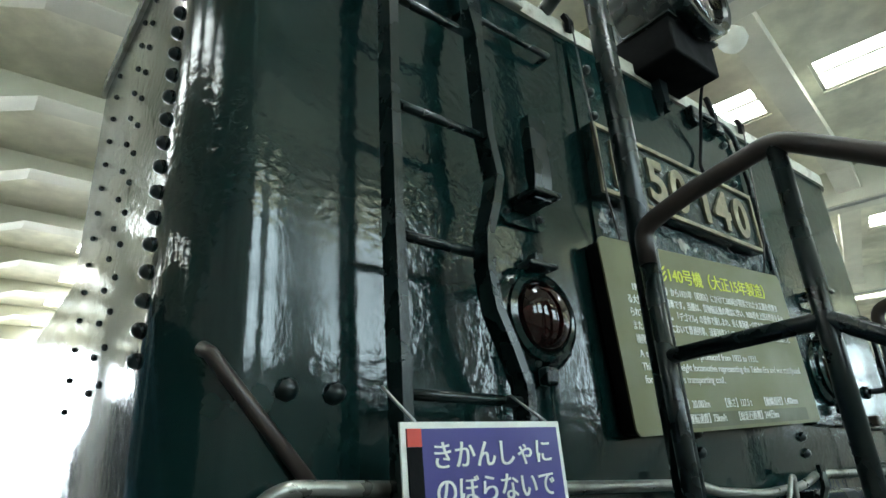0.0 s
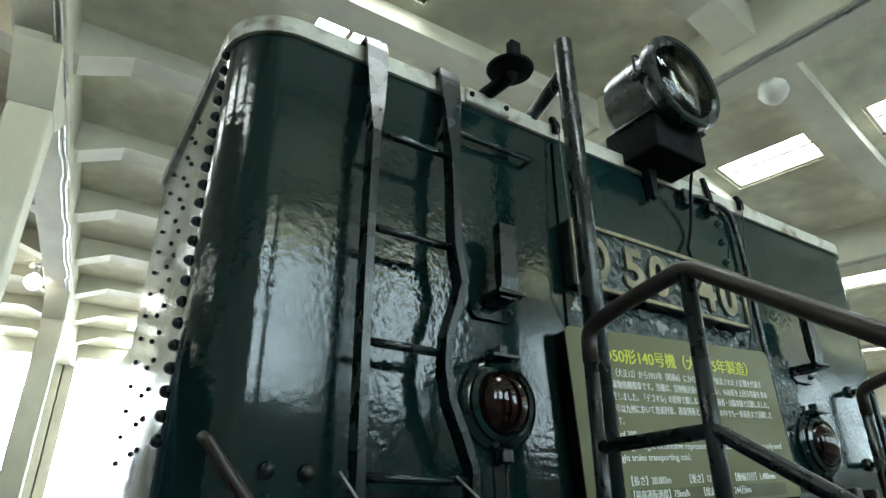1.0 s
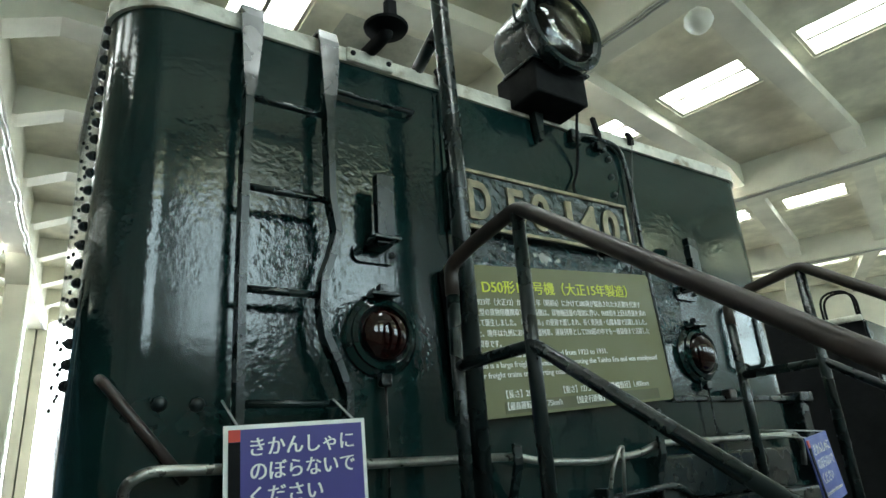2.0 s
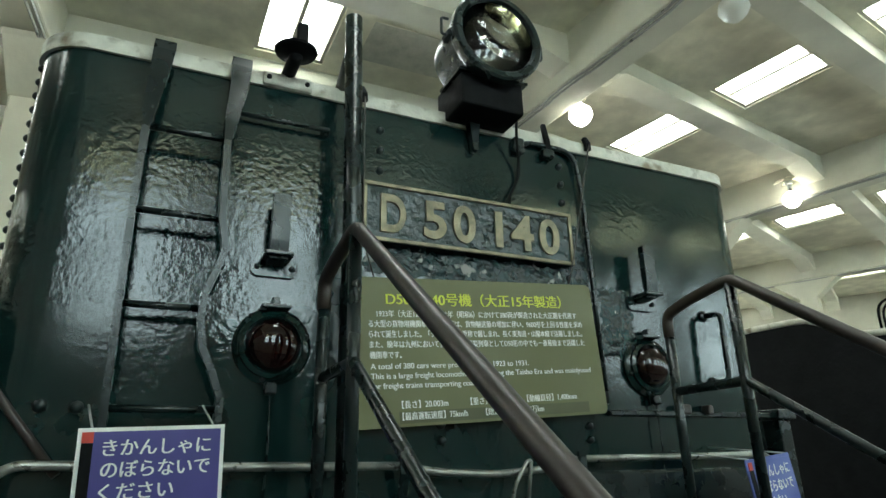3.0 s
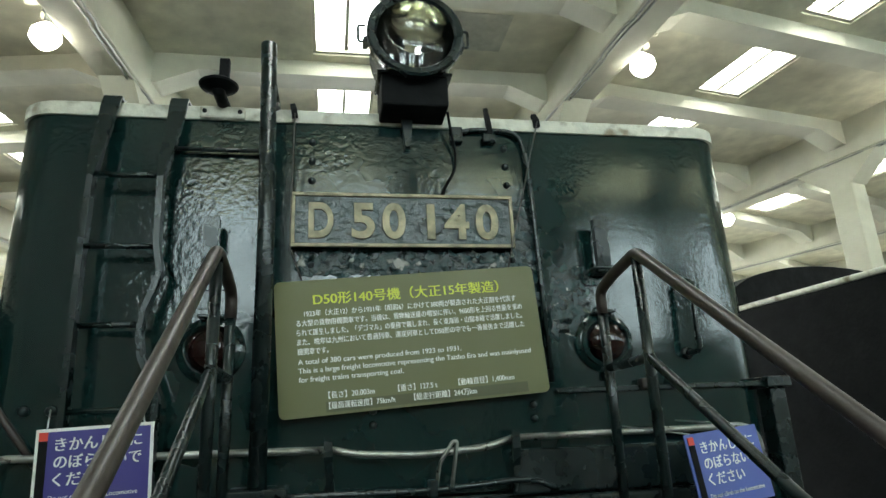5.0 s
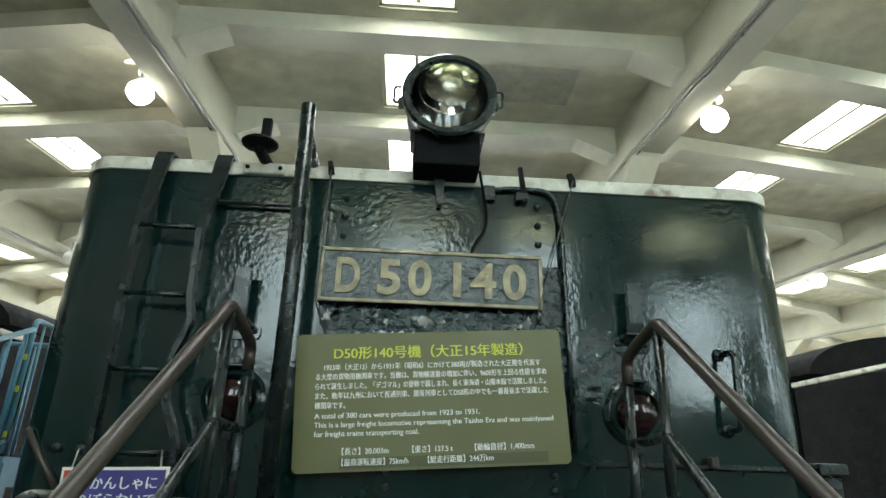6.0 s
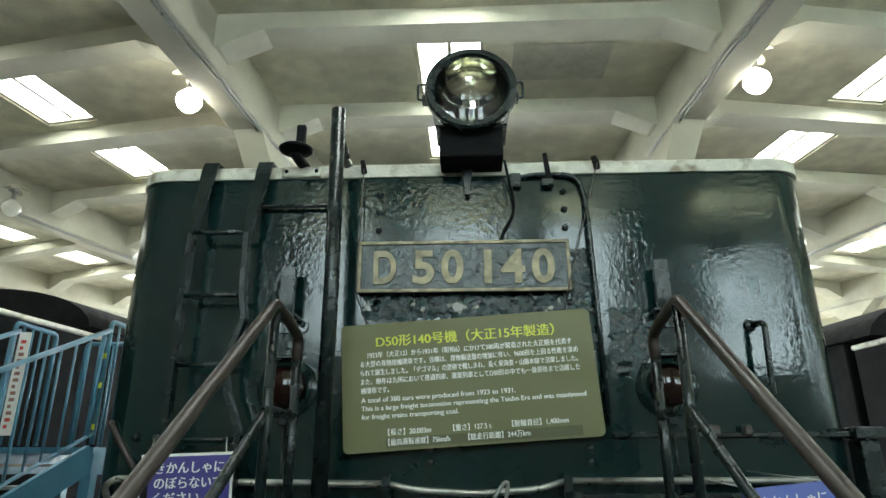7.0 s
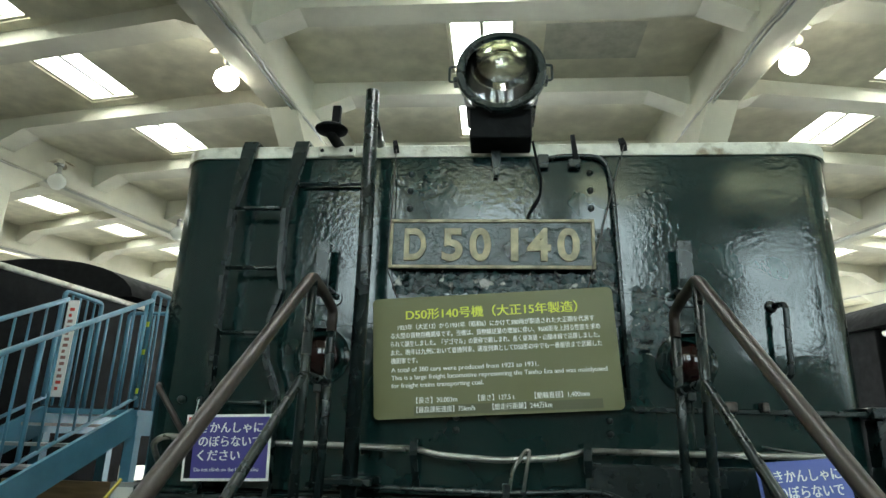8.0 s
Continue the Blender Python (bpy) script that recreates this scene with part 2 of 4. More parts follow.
FACE = Matrix.Rotation(radians(90), 4, "X")   # text that faces -y


# ---- the shed ----
bm = bmesh.new()
box(bm, (-60, -40, -0.3), (60, 120, 0.0))
structure("ground", bm, FLOORMAT, "oily grey concrete floor running out to the yard")

RADII = [27.03 + PITCH * k for k in range(-7, 6)]      # middle of each roof field
R_IN, R_OUT = RADII[0] - PITCH / 2, RADII[-1] + PITCH / 2
HALF = math.tan(BAY / 2)
SKY_W, SKY_L = 0.68, 1.0
GLASSLIGHT = glow("daylit_roof_glass", (0.95, 1.0, 0.97), 7.0)


SKY_X = -0.15      # the roof lights sit a little off their bay's axis


R_GLAZED = 32.5        # no roof lights over the outer aisle


def roof_field(bm, m, r, off):
    """One field of slab between two cross beams, with the roof light's opening through it."""
    y0, y1 = -(r + PITCH / 2), -(r - PITCH / 2)
    h0, h1 = -(r + SKY_L / 2), -(r - SKY_L / 2)
    w = SKY_W / 2

    def slab(xa0, xb0, ya, xa1, xb1, yb):
        lo = [bm.verts.new(m @ Vector(p)) for p in ((xa0, ya, SLAB), (xb0, ya, SLAB), (xb1, yb, SLAB), (xa1, yb, SLAB))]
        hi = [bm.verts.new(v.co + Vector((0, 0, 0.22))) for v in lo]
        bm.faces.new(lo[::-1])
        bm.faces.new(hi)
        for k in range(4):
            bm.faces.new((lo[k], lo[(k + 1) % 4], hi[(k + 1) % 4], hi[k]))

    e = lambda y: -y * HALF
    if r > R_GLAZED:
        slab(-e(y0), e(y0), y0, -e(y1), e(y1), y1)
        return
    slab(-e(y0), e(y0), y0, -e(h0), e(h0), h0)
    slab(-e(h1), e(h1), h1, -e(y1), e(y1), y1)
    slab(-e(h0), off - w, h0, -e(h1), off - w, h1)
    slab(off + w, e(h0), h0, off + w, e(h1), h1)


def cross_beam(m, r):
    bm = bmesh.new()
    e = r * HALF - 0.165
    low = BEAM - 0.17
    out = [(-e, SLAB + 0.004), (-e, low), (-e + 0.05, low), (-e + 0.44, BEAM), (e - 0.44, BEAM), (e - 0.05, low), (e, low), (e, SLAB + 0.004)]
    prism(bm, out, -r - 0.14, -r + 0.14, m)
    return structure("cross_beam", bm, CONCRETE, "cream-painted concrete cross beam with haunched ends")


def roof_light(m, r, off):
    ob = new("roof_light")
    ob.matrix_world = m @ Matrix.Translation((off, -r, SLAB))
    bpy.context.view_layer.update()
    tagged(ob, "daylit wired-glass roof light in the ceiling", "skylight", "roof lights", "structure")
    w, l = SKY_W / 2, SKY_L / 2
    bm = bmesh.new()
    for x0, x1, y0, y1 in ((-w, w, -l, -l + 0.035), (-w, w, l - 0.035, l), (-w, -w + 0.035, -l, l), (w - 0.035, w, -l, l)):
        box(bm, (x0, y0, 0.02), (x1, y1, 0.19))
    part("frame", bm, CONCRETE, ob, "white painted reveal")
    for k in (-1, 1):
        bm = bmesh.new()
        box(bm, (k * w / 2 - w / 2 + 0.02, -l + 0.04, 0.10), (k * w / 2 + w / 2 - 0.02, l - 0.04, 0.115))
        part("pane", bm, GLASSLIGHT, ob, "bright daylit glass")
    bm = bmesh.new()
    box(bm, (-0.02, -l + 0.036, 0.05), (0.02, l - 0.036, 0.098))
    part("glazing_bar", bm, CONCRETE, ob)
    return ob


PATCH = material("repaired_ceiling_paint", (0.44, 0.43, 0.36), 0.85, vary=0.16, scale=9, bump=0.2)
bm = bmesh.new()
box(bm, (0.48, 2.62, SLAB - 0.004), (1.44, 3.22, SLAB + 0.02))
structure("ceiling_patch", bm, PATCH, "greyer repaired patch in the ceiling paint")
bm = bmesh.new()
for n in range(-3, 4):
    for r in RADII:
        roof_field(bm, bay_frame(n * BAY), r, SKY_X)
structure("ceiling", bm, SLABMAT, "cream-painted concrete roof slab with water stains")
for n in range(-3, 4):
    m = bay_frame(n * BAY)
    for k, r in enumerate(RADII):
        if r < R_GLAZED:
            roof_light(m, r, SKY_X)
        cross_beam(m, r - PITCH / 2)


def girder(a):
    m = bay_frame(a)
    bm = bmesh.new()
    box(bm, (-0.18, -R_OUT, GIRDER), (0.18, -R_IN + 0.3, SLAB + 0.1), m, 0.02)
    structure("girder", bm, CONCRETE, "cream-painted concrete roof girder")
    for r in (20.4, 26.25):
        bm = bmesh.new()
        box(bm, (-0.15, -r - 0.16, 0), (0.15, -r + 0.16, GIRDER - 0.004), m, 0.02)
        turn = Matrix.Rotation(radians(90), 4, "Z")
        prism(bm, [(-r - 0.62, GIRDER + 0.01), (-r - 0.56, GIRDER - 0.03), (-r - 0.17, GIRDER - 0.36), (-r + 0.17, GIRDER - 0.36), (-r + 0.56, GIRDER - 0.03), (-r + 0.62, GIRDER + 0.01)], -0.155, 0.155, m @ turn)
        structure("column", bm, CONCRETE, "cream-painted square concrete column with a sloped corbel")
    for k in (-1 if a > 0 else 1,):
        ob = new("conduit_run")
        ob.matrix_world = m
        tagged(ob, "pair of thin grey conduits along the girder", "conduit", "", "structure")
        for dx in (0.0, 0.045):
            bm = bmesh.new()
            pts, r = [], R_OUT - 0.2
            while r > R_IN + 0.5:
                pts += [(k * (0.10 + dx), -r, GIRDER - 0.013), (k * (0.10 + dx), -r + 0.8, GIRDER - 0.013)]
                r -= PITCH
                pts += [(k * (0.10 + dx), -r - 0.6, GIRDER - 0.013), (k * (0.125 + dx), -r - 0.5, GIRDER - 0.02), (k * (0.125 + dx), -r - 0.1, GIRDER - 0.02)]
            tube(bm, pts, 0.012, 8)
            part("conduit", bm, GREYPIPE, ob)


for n in range(-3, 3):
    girder((n + 0.5) * BAY)

# outer wall behind the camera, with tall windows between piers
R_WALL = R_OUT + 0.1
# unseen wall, coloured darker than the other concrete to dim the tank's reflections
OUTERWALL = material("grey_plaster", (0.36, 0.35, 0.30), 0.85, vary=0.2, scale=1.5, stain=(0.16, 0.15, 0.13), stain_scale=0.7, bump=0.15)
SKYPANE = glow("sky_through_glass", (0.80, 0.96, 1.0), 5.5)
TREEPANE = glow("sunlit_trees_through_glass", (0.95, 1.0, 0.66), 4.0)
SILL, TRANSOM, HEAD = 3.05, 4.85, 5.30


def outer_bay(n):
    """One bay of the outer wall: blind on the far side, high windows in the middle, tall ones below a row of fanlights beyond."""
    m = bay_frame(n * BAY)
    w = R_WALL * HALF
    if n < 0:
        holes, columns = [], []
    elif n == 0:
        holes, columns = [(SILL, TRANSOM, SKYPANE, "pane with bright hazy yard behind"), (TRANSOM, HEAD, TREEPANE, "pane with sunlit trees behind")], [-1.9, -0.1, 1.7]
    else:
        holes, columns = [(2.75, 4.35, SKYPANE, "pane with bright hazy yard behind"), (4.90, 5.35, TREEPANE, "pane with sunlit trees behind")], [-1.9, -0.1, 1.7]
    h = 0.6
    bm = bmesh.new()
    if not holes:
        box(bm, (-w, -R_WALL - 0.3, 0), (w, -R_WALL, SLAB + 0.3), m)
    else:
        box(bm, (-w, -R_WALL - 0.3, 0), (w, -R_WALL, holes[0][0]), m)
        box(bm, (-w, -R_WALL - 0.3, holes[1][1]), (w, -R_WALL, SLAB + 0.3), m)
        if holes[1][0] > holes[0][1]:
            box(bm, (-w, -R_WALL - 0.3, holes[0][1]), (w, -R_WALL, holes[1][0]), m)
        edges = [-w] + [c + k for c in columns for k in (-h, h)] + [w]
        for z0, z1, _, _ in holes:
            for a, b in zip(edges[::2], edges[1::2]):
                box(bm, (a, -R_WALL - 0.3, z0), (b, -R_WALL, z1), m)
    structure("wall_outer", bm, OUTERWALL, "plain grey outer wall of the shed")
    for c in columns:
        ob = new("window_outer")
        ob.matrix_world = m
        tagged(ob, "high steel-framed shed window", "window", "outer windows", "structure")
        bpy.context.view_layer.update()
        for z0, z1, mat, label in holes:
            bm = bmesh.new()
            for x in (-h, -h / 3 - 0.02, h / 3 - 0.02, h - 0.05):
                box(bm, (c + x, -R_WALL - 0.2, z0), (c + x + 0.05, -R_WALL - 0.12, z1))
            for z in (z0, (z0 + z1) / 2, z1 - 0.05):
                box(bm, (c - h, -R_WALL - 0.19, z), (c + h, -R_WALL - 0.13, z + 0.05))
            part("window_frame", bm, SOOT, ob)
            bm = bmesh.new()
            box(bm, (c - h, -R_WALL - 0.29, z0 + 0.005), (c + h, -R_WALL - 0.25, z1 - 0.005))
            part("pane", bm, mat, ob, label)


for n in range(-3, 4):
    outer_bay(n)

# the side walls that close the fan
for s in (-1, 1):
    m = bay_frame(s * 3.5 * BAY)
    bm = bmesh.new()
    box(bm, (-0.15, -R_WALL, 0), (0.15, -R_IN, SLAB + 0.2), m)
    structure("wall_side", bm, CONCRETE, "cream-painted end wall of the shed")

# the open front towards the yard: a lintel on piers, and bright daylight outside
for n in range(-3, 4):
    m = bay_frame(n * BAY)
    bm = bmesh.new()
    w = R_IN * HALF
    box(bm, (-w, -R_IN - 0.2, 5.2), (w, -R_IN + 0.2, SLAB + 0.2), m)
    box(bm, (-w, -R_IN - 0.2, 0), (-w + 0.2, -R_IN + 0.2, 5.2), m)
    box(bm, (w - 0.2, -R_IN - 0.2, 0), (w, -R_IN + 0.2, 5.2), m)
    structure("front_portal", bm, CONCRETE, "concrete door portal open to the yard")
bm = bmesh.new()
box(bm, (-60, 26, -0.2), (60, 26.2, 30))
structure("backdrop", bm, glow("hazy_daylight", (0.92, 0.97, 1.0), 14.0), "bright hazy daylight over the yard")


# ---- lamps under the girders ----
def shed_lamp(lit):
    ob = thing("ceiling_lamp", (0, 0, 0), "lit round glass lamp on a bracket under the girder" if lit else "unlit clear glass lamp on a bracket under the girder", "lamp", "girder lamps")
    bm = bmesh.new()
    lathe(bm, [(0, 0.16), (0.05, 0.16), (0.05, 0.12), (0.03, 0.11), (0.03, 0.02), (0.045, 0.0), (0, 0)], Matrix.Translation((0, 0, 0.10)), 16)
    tube(bm, bend([(0, 0, 0.22), (0, 0, 0.27), (0.20, 0, 0.27)], 0.03), 0.014, 8)
    socket = part("socket", bm, STEEL, ob, smooth=True)
    for k in range(4):
        bm = bmesh.new()
        lathe(bm, [(0.0, 0.012), (0.05, 0.008), (0.07, 0.0), (0.07, 0.006), (0.05, 0.015), (0, 0.02)], Matrix.Rotation(k * math.pi / 2 + 0.6, 4, "Z") @ Matrix.Translation((0.12, 0, 0.27)) @ Matrix.Rotation(radians(22), 4, "Y") @ Matrix.Diagonal((1.1, 0.75, 1, 1)), 16)
        part("reflector_leaf", bm, LEAF, socket, "bright metal reflector leaf")
    bm = bmesh.new()
    lathe(bm, [(0, -0.13), (0.05, -0.12), (0.09, -0.08), (0.115, -0.03), (0.105, 0.03), (0.065, 0.075), (0.04, 0.10), (0, 0.10)], Matrix.Diagonal((1.05, 1.05, 1.0, 1)), 20)
    part("bulb", bm, BULB if lit else DUSTY, ob, "glowing glass bulb" if lit else "clear glass bulb")
    return ob


lit_lamp = shed_lamp(True)
unlit_lamp = shed_lamp(False)
def on_girder(n, side, r, off=0.30):
    """A lamp's pose beside the girder at n and a half bays, on its outer or inner side."""
    return bay_frame((n + 0.5) * BAY) @ Matrix.Translation((side * off, -r, 4.98)) @ Matrix.Rotation(math.pi if side > 0 else 0, 4, "Z")


lit_lamp.matrix_world = on_girder(0, 1, 27.6)
unlit_lamp.matrix_world = on_girder(0, 1, 29.4)
for n, side, r, lamp in ((-1, -1, 27.5, lit_lamp), (-1, -1, 21.2, lit_lamp), (1, -1, 27.6, lit_lamp), (1, 1, 24.0, lit_lamp), (-2, 1, 25.6, unlit_lamp), (-2, 1, 23.2, unlit_lamp)):
    copy_thing(lamp, on_girder(n, side, r))


# ---- the tender ----
W, TOP, SEAM, FOOT = 1.49, 2.875, 1.775, 1.40
tender = thing("tender", (0, 4, 0), "black-green steam locomotive tender with white top rim and rivets", "tender")
bm = bmesh.new()
prof = rounded(-W, W, 0.0, 1.05, (0.16, 0.16, 0.03, 0.03), 8)
vs = [[bm.verts.new((x, y, z)) for x, y in prof] for z in (FOOT + 0.02, TOP)]
for k in range(len(prof)):
    k2 = (k + 1) % len(prof)
    f = bm.faces.new((vs[0][k], vs[0][k2], vs[1][k2], vs[1][k]))
bm.faces.new(vs[0][::-1])
bm.faces.new(vs[1])
wpart("tank", bm, PAINT, tender, "glossy black-green plate with dents and brush marks", True)
bm = bmesh.new()
prof2 = rounded(-W - 0.012, W + 0.012, -0.012, 1.062, (0.172, 0.172, 0.03, 0.03), 8)
rows = [[(x * s, y + o, z) for x, y in prof2] for s, o, z in ((1, 0, TOP - 0.004), (1, 0, TOP + 0.05), (0.985, 0.02, TOP + 0.062))]
rings = [[bm.verts.new(p) for p in row] for row in rows]
side = bmesh.new()
rings_side = [[side.verts.new(p) for p in row] for row in rows]
for i in range(2):
    for k in range(len(prof2)):
        k2 = (k + 1) % len(prof2)
        along = min(prof2[k][1], prof2[k2][1]) > 0.10 or max(prof2[k][1], prof2[k2][1]) > 0.5
        a, b = (rings_side if along else rings)[i:i + 2]
        (side if along else bm).faces.new((a[k], a[k2], b[k2], b[k]))
bm.faces.new(rings[0][::-1])
bm.faces.new(rings[-1])
bmesh.ops.delete(bm, geom=[v for v in bm.verts if not v.link_faces], context="VERTS")
bmesh.ops.delete(side, geom=[v for v in side.verts if not v.link_faces], context="VERTS")
wpart("top_rim", bm, RIM, tender, "chipped white-painted top rim", True)
wpart("side_rim", side, BLACK, tender, "black-painted rim along the sides", True)
bm = bmesh.new()
box(bm, (-W + 0.02, 0.012, 0.55), (W - 0.02, 1.0, FOOT + 0.016), None, 0.01)
wpart("lower_frame", bm, PAINT, tender, "black frame plate below the tank")
bm = bmesh.new()
box(bm, (-1.25, 1.06, 0.9), (1.25, 7.5, TOP - 0.02), None, 0.03)
wpart("bunker", bm, PAINT, tender, "black coal bunker ahead of the end tank")
bm = bmesh.new()
box(bm, (0.56, -0.022, SEAM - 0.016), (W + 0.02, 0.004, SEAM + 0.004), None, 0.004)
wpart("seam_ledge", bm, BLACK, tender)
for s in (1,):
    bm = bmesh.new()
    box(bm, (s * (W + 0.01) - 0.035, -0.03, FOOT - 0.2), (s * (W + 0.01) + 0.035, 0.06, SEAM - 0.024), None, 0.006)
    box(bm, (s * (W + 0.01) - 0.055, -0.05, SEAM - 0.024), (s * (W + 0.01) + 0.055, 0.08, SEAM + 0.02), None, 0.006)
    wpart("corner_post", bm, BLACK, tender)
bm = bmesh.new()
prism(bm, rounded(-0.445, 0.505, SEAM + 0.01, TOP - 0.012, (0, 0, 0.06, 0.01)), -0.008, 0.004)
wpart("patch_plate", bm, PAINT, tender, "raised riveted plate")

CAKED = material("caked_flaking_paint", (0.006, 0.020, 0.020), 0.14, vary=0.5, scale=20, stain=(0.30, 0.30, 0.27), stain_scale=16, stain_low=0.62, stain_high=0.68, bump=1.0, bump_scale=26, rough_vary=0.08)


def caked_patch(x0, x1, z0, z1, y, seed):
    """A lumpy skin of old paint with an uneven edge."""
    rng = random.Random(seed)
    nx, nz = max(4, int((x1 - x0) / 0.016)), max(4, int((z1 - z0) / 0.016))
    bm = bmesh.new()
    grid = []
    for i in range(nx + 1):
        col = []
        for j in range(nz + 1):
            u, v = i / nx, j / nz
            edge = min(1.0, 5 * min(u, 1 - u, v, 1 - v))
            wob = 0.012 * (1 - edge)
            col.append(bm.verts.new((x0 + u * (x1 - x0) + rng.uniform(-wob, wob), y - edge * rng.uniform(0.0015, 0.0075), z0 + v * (z1 - z0) + rng.uniform(-wob, wob))))
        grid.append(col)
    for i in range(nx):
        for j in range(nz):
            bm.faces.new((grid[i][j], grid[i + 1][j], grid[i + 1][j + 1], grid[i][j + 1]))
    for f in bm.faces:
        f.smooth = True
    wpart("caked_paint", bm, CAKED, tender, "lumpy layers of old flaking paint")


caked_patch(-0.42, 0.50, 2.225, 2.328, -0.0082, 3)
caked_patch(0.44, 0.53, 2.10, 2.52, -0.0082, 5)
caked_patch(0.58, 0.74, 1.98, 2.27, -0.0005, 7)


def rivet_mesh(r, h):
    bm = bmesh.new()
    lathe(bm, [(r, 0), (r * 0.85, h * 0.6), (r * 0.45, h * 0.95), (0, h)], Matrix.Rotation(radians(90), 4, "X"), 8)
    return finish(bm, "rivet", BLACK)


def pieces(name, me, places, parent):
    for p, turn in places:
        ob = new(name, me)
        ob.parent = parent
        ob.matrix_parent_inverse = parent.matrix_world.inverted()
        ob.matrix_basis = Matrix.Translation(p) @ Matrix.Rotation(turn, 4, "Z")


BOLT = rivet_mesh(0.016, 0.016)
pieces("bolt", BOLT, [((x, -0.008, z), 0) for x in (-0.37, 0.43) for z in (2.785, 2.702, 2.618)] +
       [((x, -0.002, z), 0) for x, z in ((0.43, 2.45), (0.43, 2.38), (0.43, 2.29), (-0.37, 2.27))], tender)
pieces("bolt", rivet_mesh(0.02, 0.022), [((-1.305, 0, 1.762), 0), ((-1.22, 0, 1.76), 0)], tender)
pieces("rivet", BOLT, [((x, 0.0, z), 0) for x in (-0.14, 0.47) for z in (1.72, 1.67)] + [((0.42 + 0.032 * k, 0.0, 1.535), 0) for k in range(9)] +
       [((-0.98 + 0.05 * k, 0.0, 1.70), 0) for k in range(3)], tender)
SIDE = rivet_mesh(0.015, 0.016)
pieces("rivet", SIDE, [((s * W, y, SEAM + 0.05 + 0.052 * k), s * math.pi / 2) for s in (-1, 1) for y in (0.17,) for k in range(21)], tender)
SMALL = rivet_mesh(0.008, 0.007)
pieces("rivet", SMALL, [((-W, y, SEAM + 0.06 + 0.075 * k), -math.pi / 2) for y in (0.45, 0.55, 0.82) for k in range(14)], tender)


# number plate with raised characters
number_plate = thing("number_plate", (0, -0.03, 2.44), "dark number plate with raised brass characters and border", "number plate")
bm = bmesh.new()
box(bm, (-0.445, -0.045, 2.331), (0.435, -0.009, 2.552), None, 0.004)
wpart("plate", bm, PLATE, number_plate)
bm = bmesh.new()
for x0, x1, z0, z1 in ((-0.445, 0.435, 2.538, 2.552), (-0.445, 0.435, 2.331, 2.345), (-0.445, -0.431, 2.345, 2.538), (0.421, 0.435, 2.345, 2.538)):
    box(bm, (x0, -0.054, z0), (x1, -0.044, z1), None, 0.002)
wpart("border", bm, BRASS, number_plate, "tarnished brass border")
for ch, x, w in (("D", -0.380, 0.095), ("5", -0.216, 0.090), ("0", -0.097, 0.092), ("1", 0.080, 0.032), ("4", 0.149, 0.101), ("0", 0.277, 0.094)):
    words("character", ch, 0.196, Matrix.Translation((x, -0.048, 2.371)) @ FACE, BRASS, number_plate, 0.006, width=w, label="raised brass character", bold=0.0055)

# information board, hung a little askew
board = thing("information_board", (0.012, -0.05, 1.977), "olive green information board hung askew on the tender", "sign")
bm_m = Matrix.Translation((0.012, -0.05, 1.977)) @ Matrix.Rotation(radians(-3.8), 4, "Y")
bm = bmesh.new()
prism(bm, rounded(-0.499, 0.499, -0.247, 0.247, (0.022, 0.022, 0.022, 0.022)), 0.0, 0.005, bm_m)
wpart("panel", bm, BOARD, board)
bm = bmesh.new()
prism(bm, rounded(-0.49, 0.49, -0.241, 0.241, (0.022, 0.022, 0.022, 0.022)), 0.006, 0.046, bm_m)
wpart("backing", bm, SOOT, board, "black backing frame")


def on_board(x, z):
    return bm_m @ Matrix.Translation((x, -0.0012, z)) @ FACE


words("heading", "D50形140号機（大正15年製造）", 0.05, on_board(-0.36, 0.155), YELLOW, board, 0.0008, width=0.71, label="yellow heading", heavy=0.002)
for k, (line, w) in enumerate((("　1923年（大正12）から1931年（昭和6）にかけて380両が製造された大正期を代表す", 0.81), ("る大型の貨物用機関車です。当機は、貨物輸送量の増加に伴い、9600形を上回る性能を求め", 0.86),
                               ("られて誕生しました。「デゴマル」の愛称で親しまれ、長く東海道・山陽本線で活躍しました。", 0.855), ("また、晩年は九州において普通列車、運炭列車としてD50形の中でも一番最後まで活躍した", 0.86), ("機関車です。", 0.11))):
    words("text_line", line, 0.026, on_board(-0.425 + (0.03 if k == 0 else 0), 0.112 - 0.0345 * k), WHITE, board, 0.0006, width=w, heavy=0.0007)
for k, (line, w) in enumerate((("A total of 380 cars were produced from 1923 to 1931.", 0.60), ("This is a large freight locomotive representing the Taisho Era and was mainlyused", 0.87), ("for freight trains transporting coal.", 0.375))):
    words("text_line", line, 0.026, on_board(-0.425, -0.062 - 0.0315 * k), WHITE, board, 0.0006, width=w, heavy=0.0007)
for x, z, line, w in ((-0.325, -0.188, "【長さ】20.003m", 0.165), (-0.075, -0.188, "【重さ】127.5 t", 0.145), (0.15, -0.188, "【動輪直径】1,400mm", 0.215),
                      (-0.325, -0.225, "【最高運転速度】75km/h", 0.235), (-0.02, -0.225, "【総走行距離】244万km", 0.235)):
    words("text_line", line, 0.027, on_board(x, z), WHITE, board, 0.0006, width=w, heavy=0.0007)


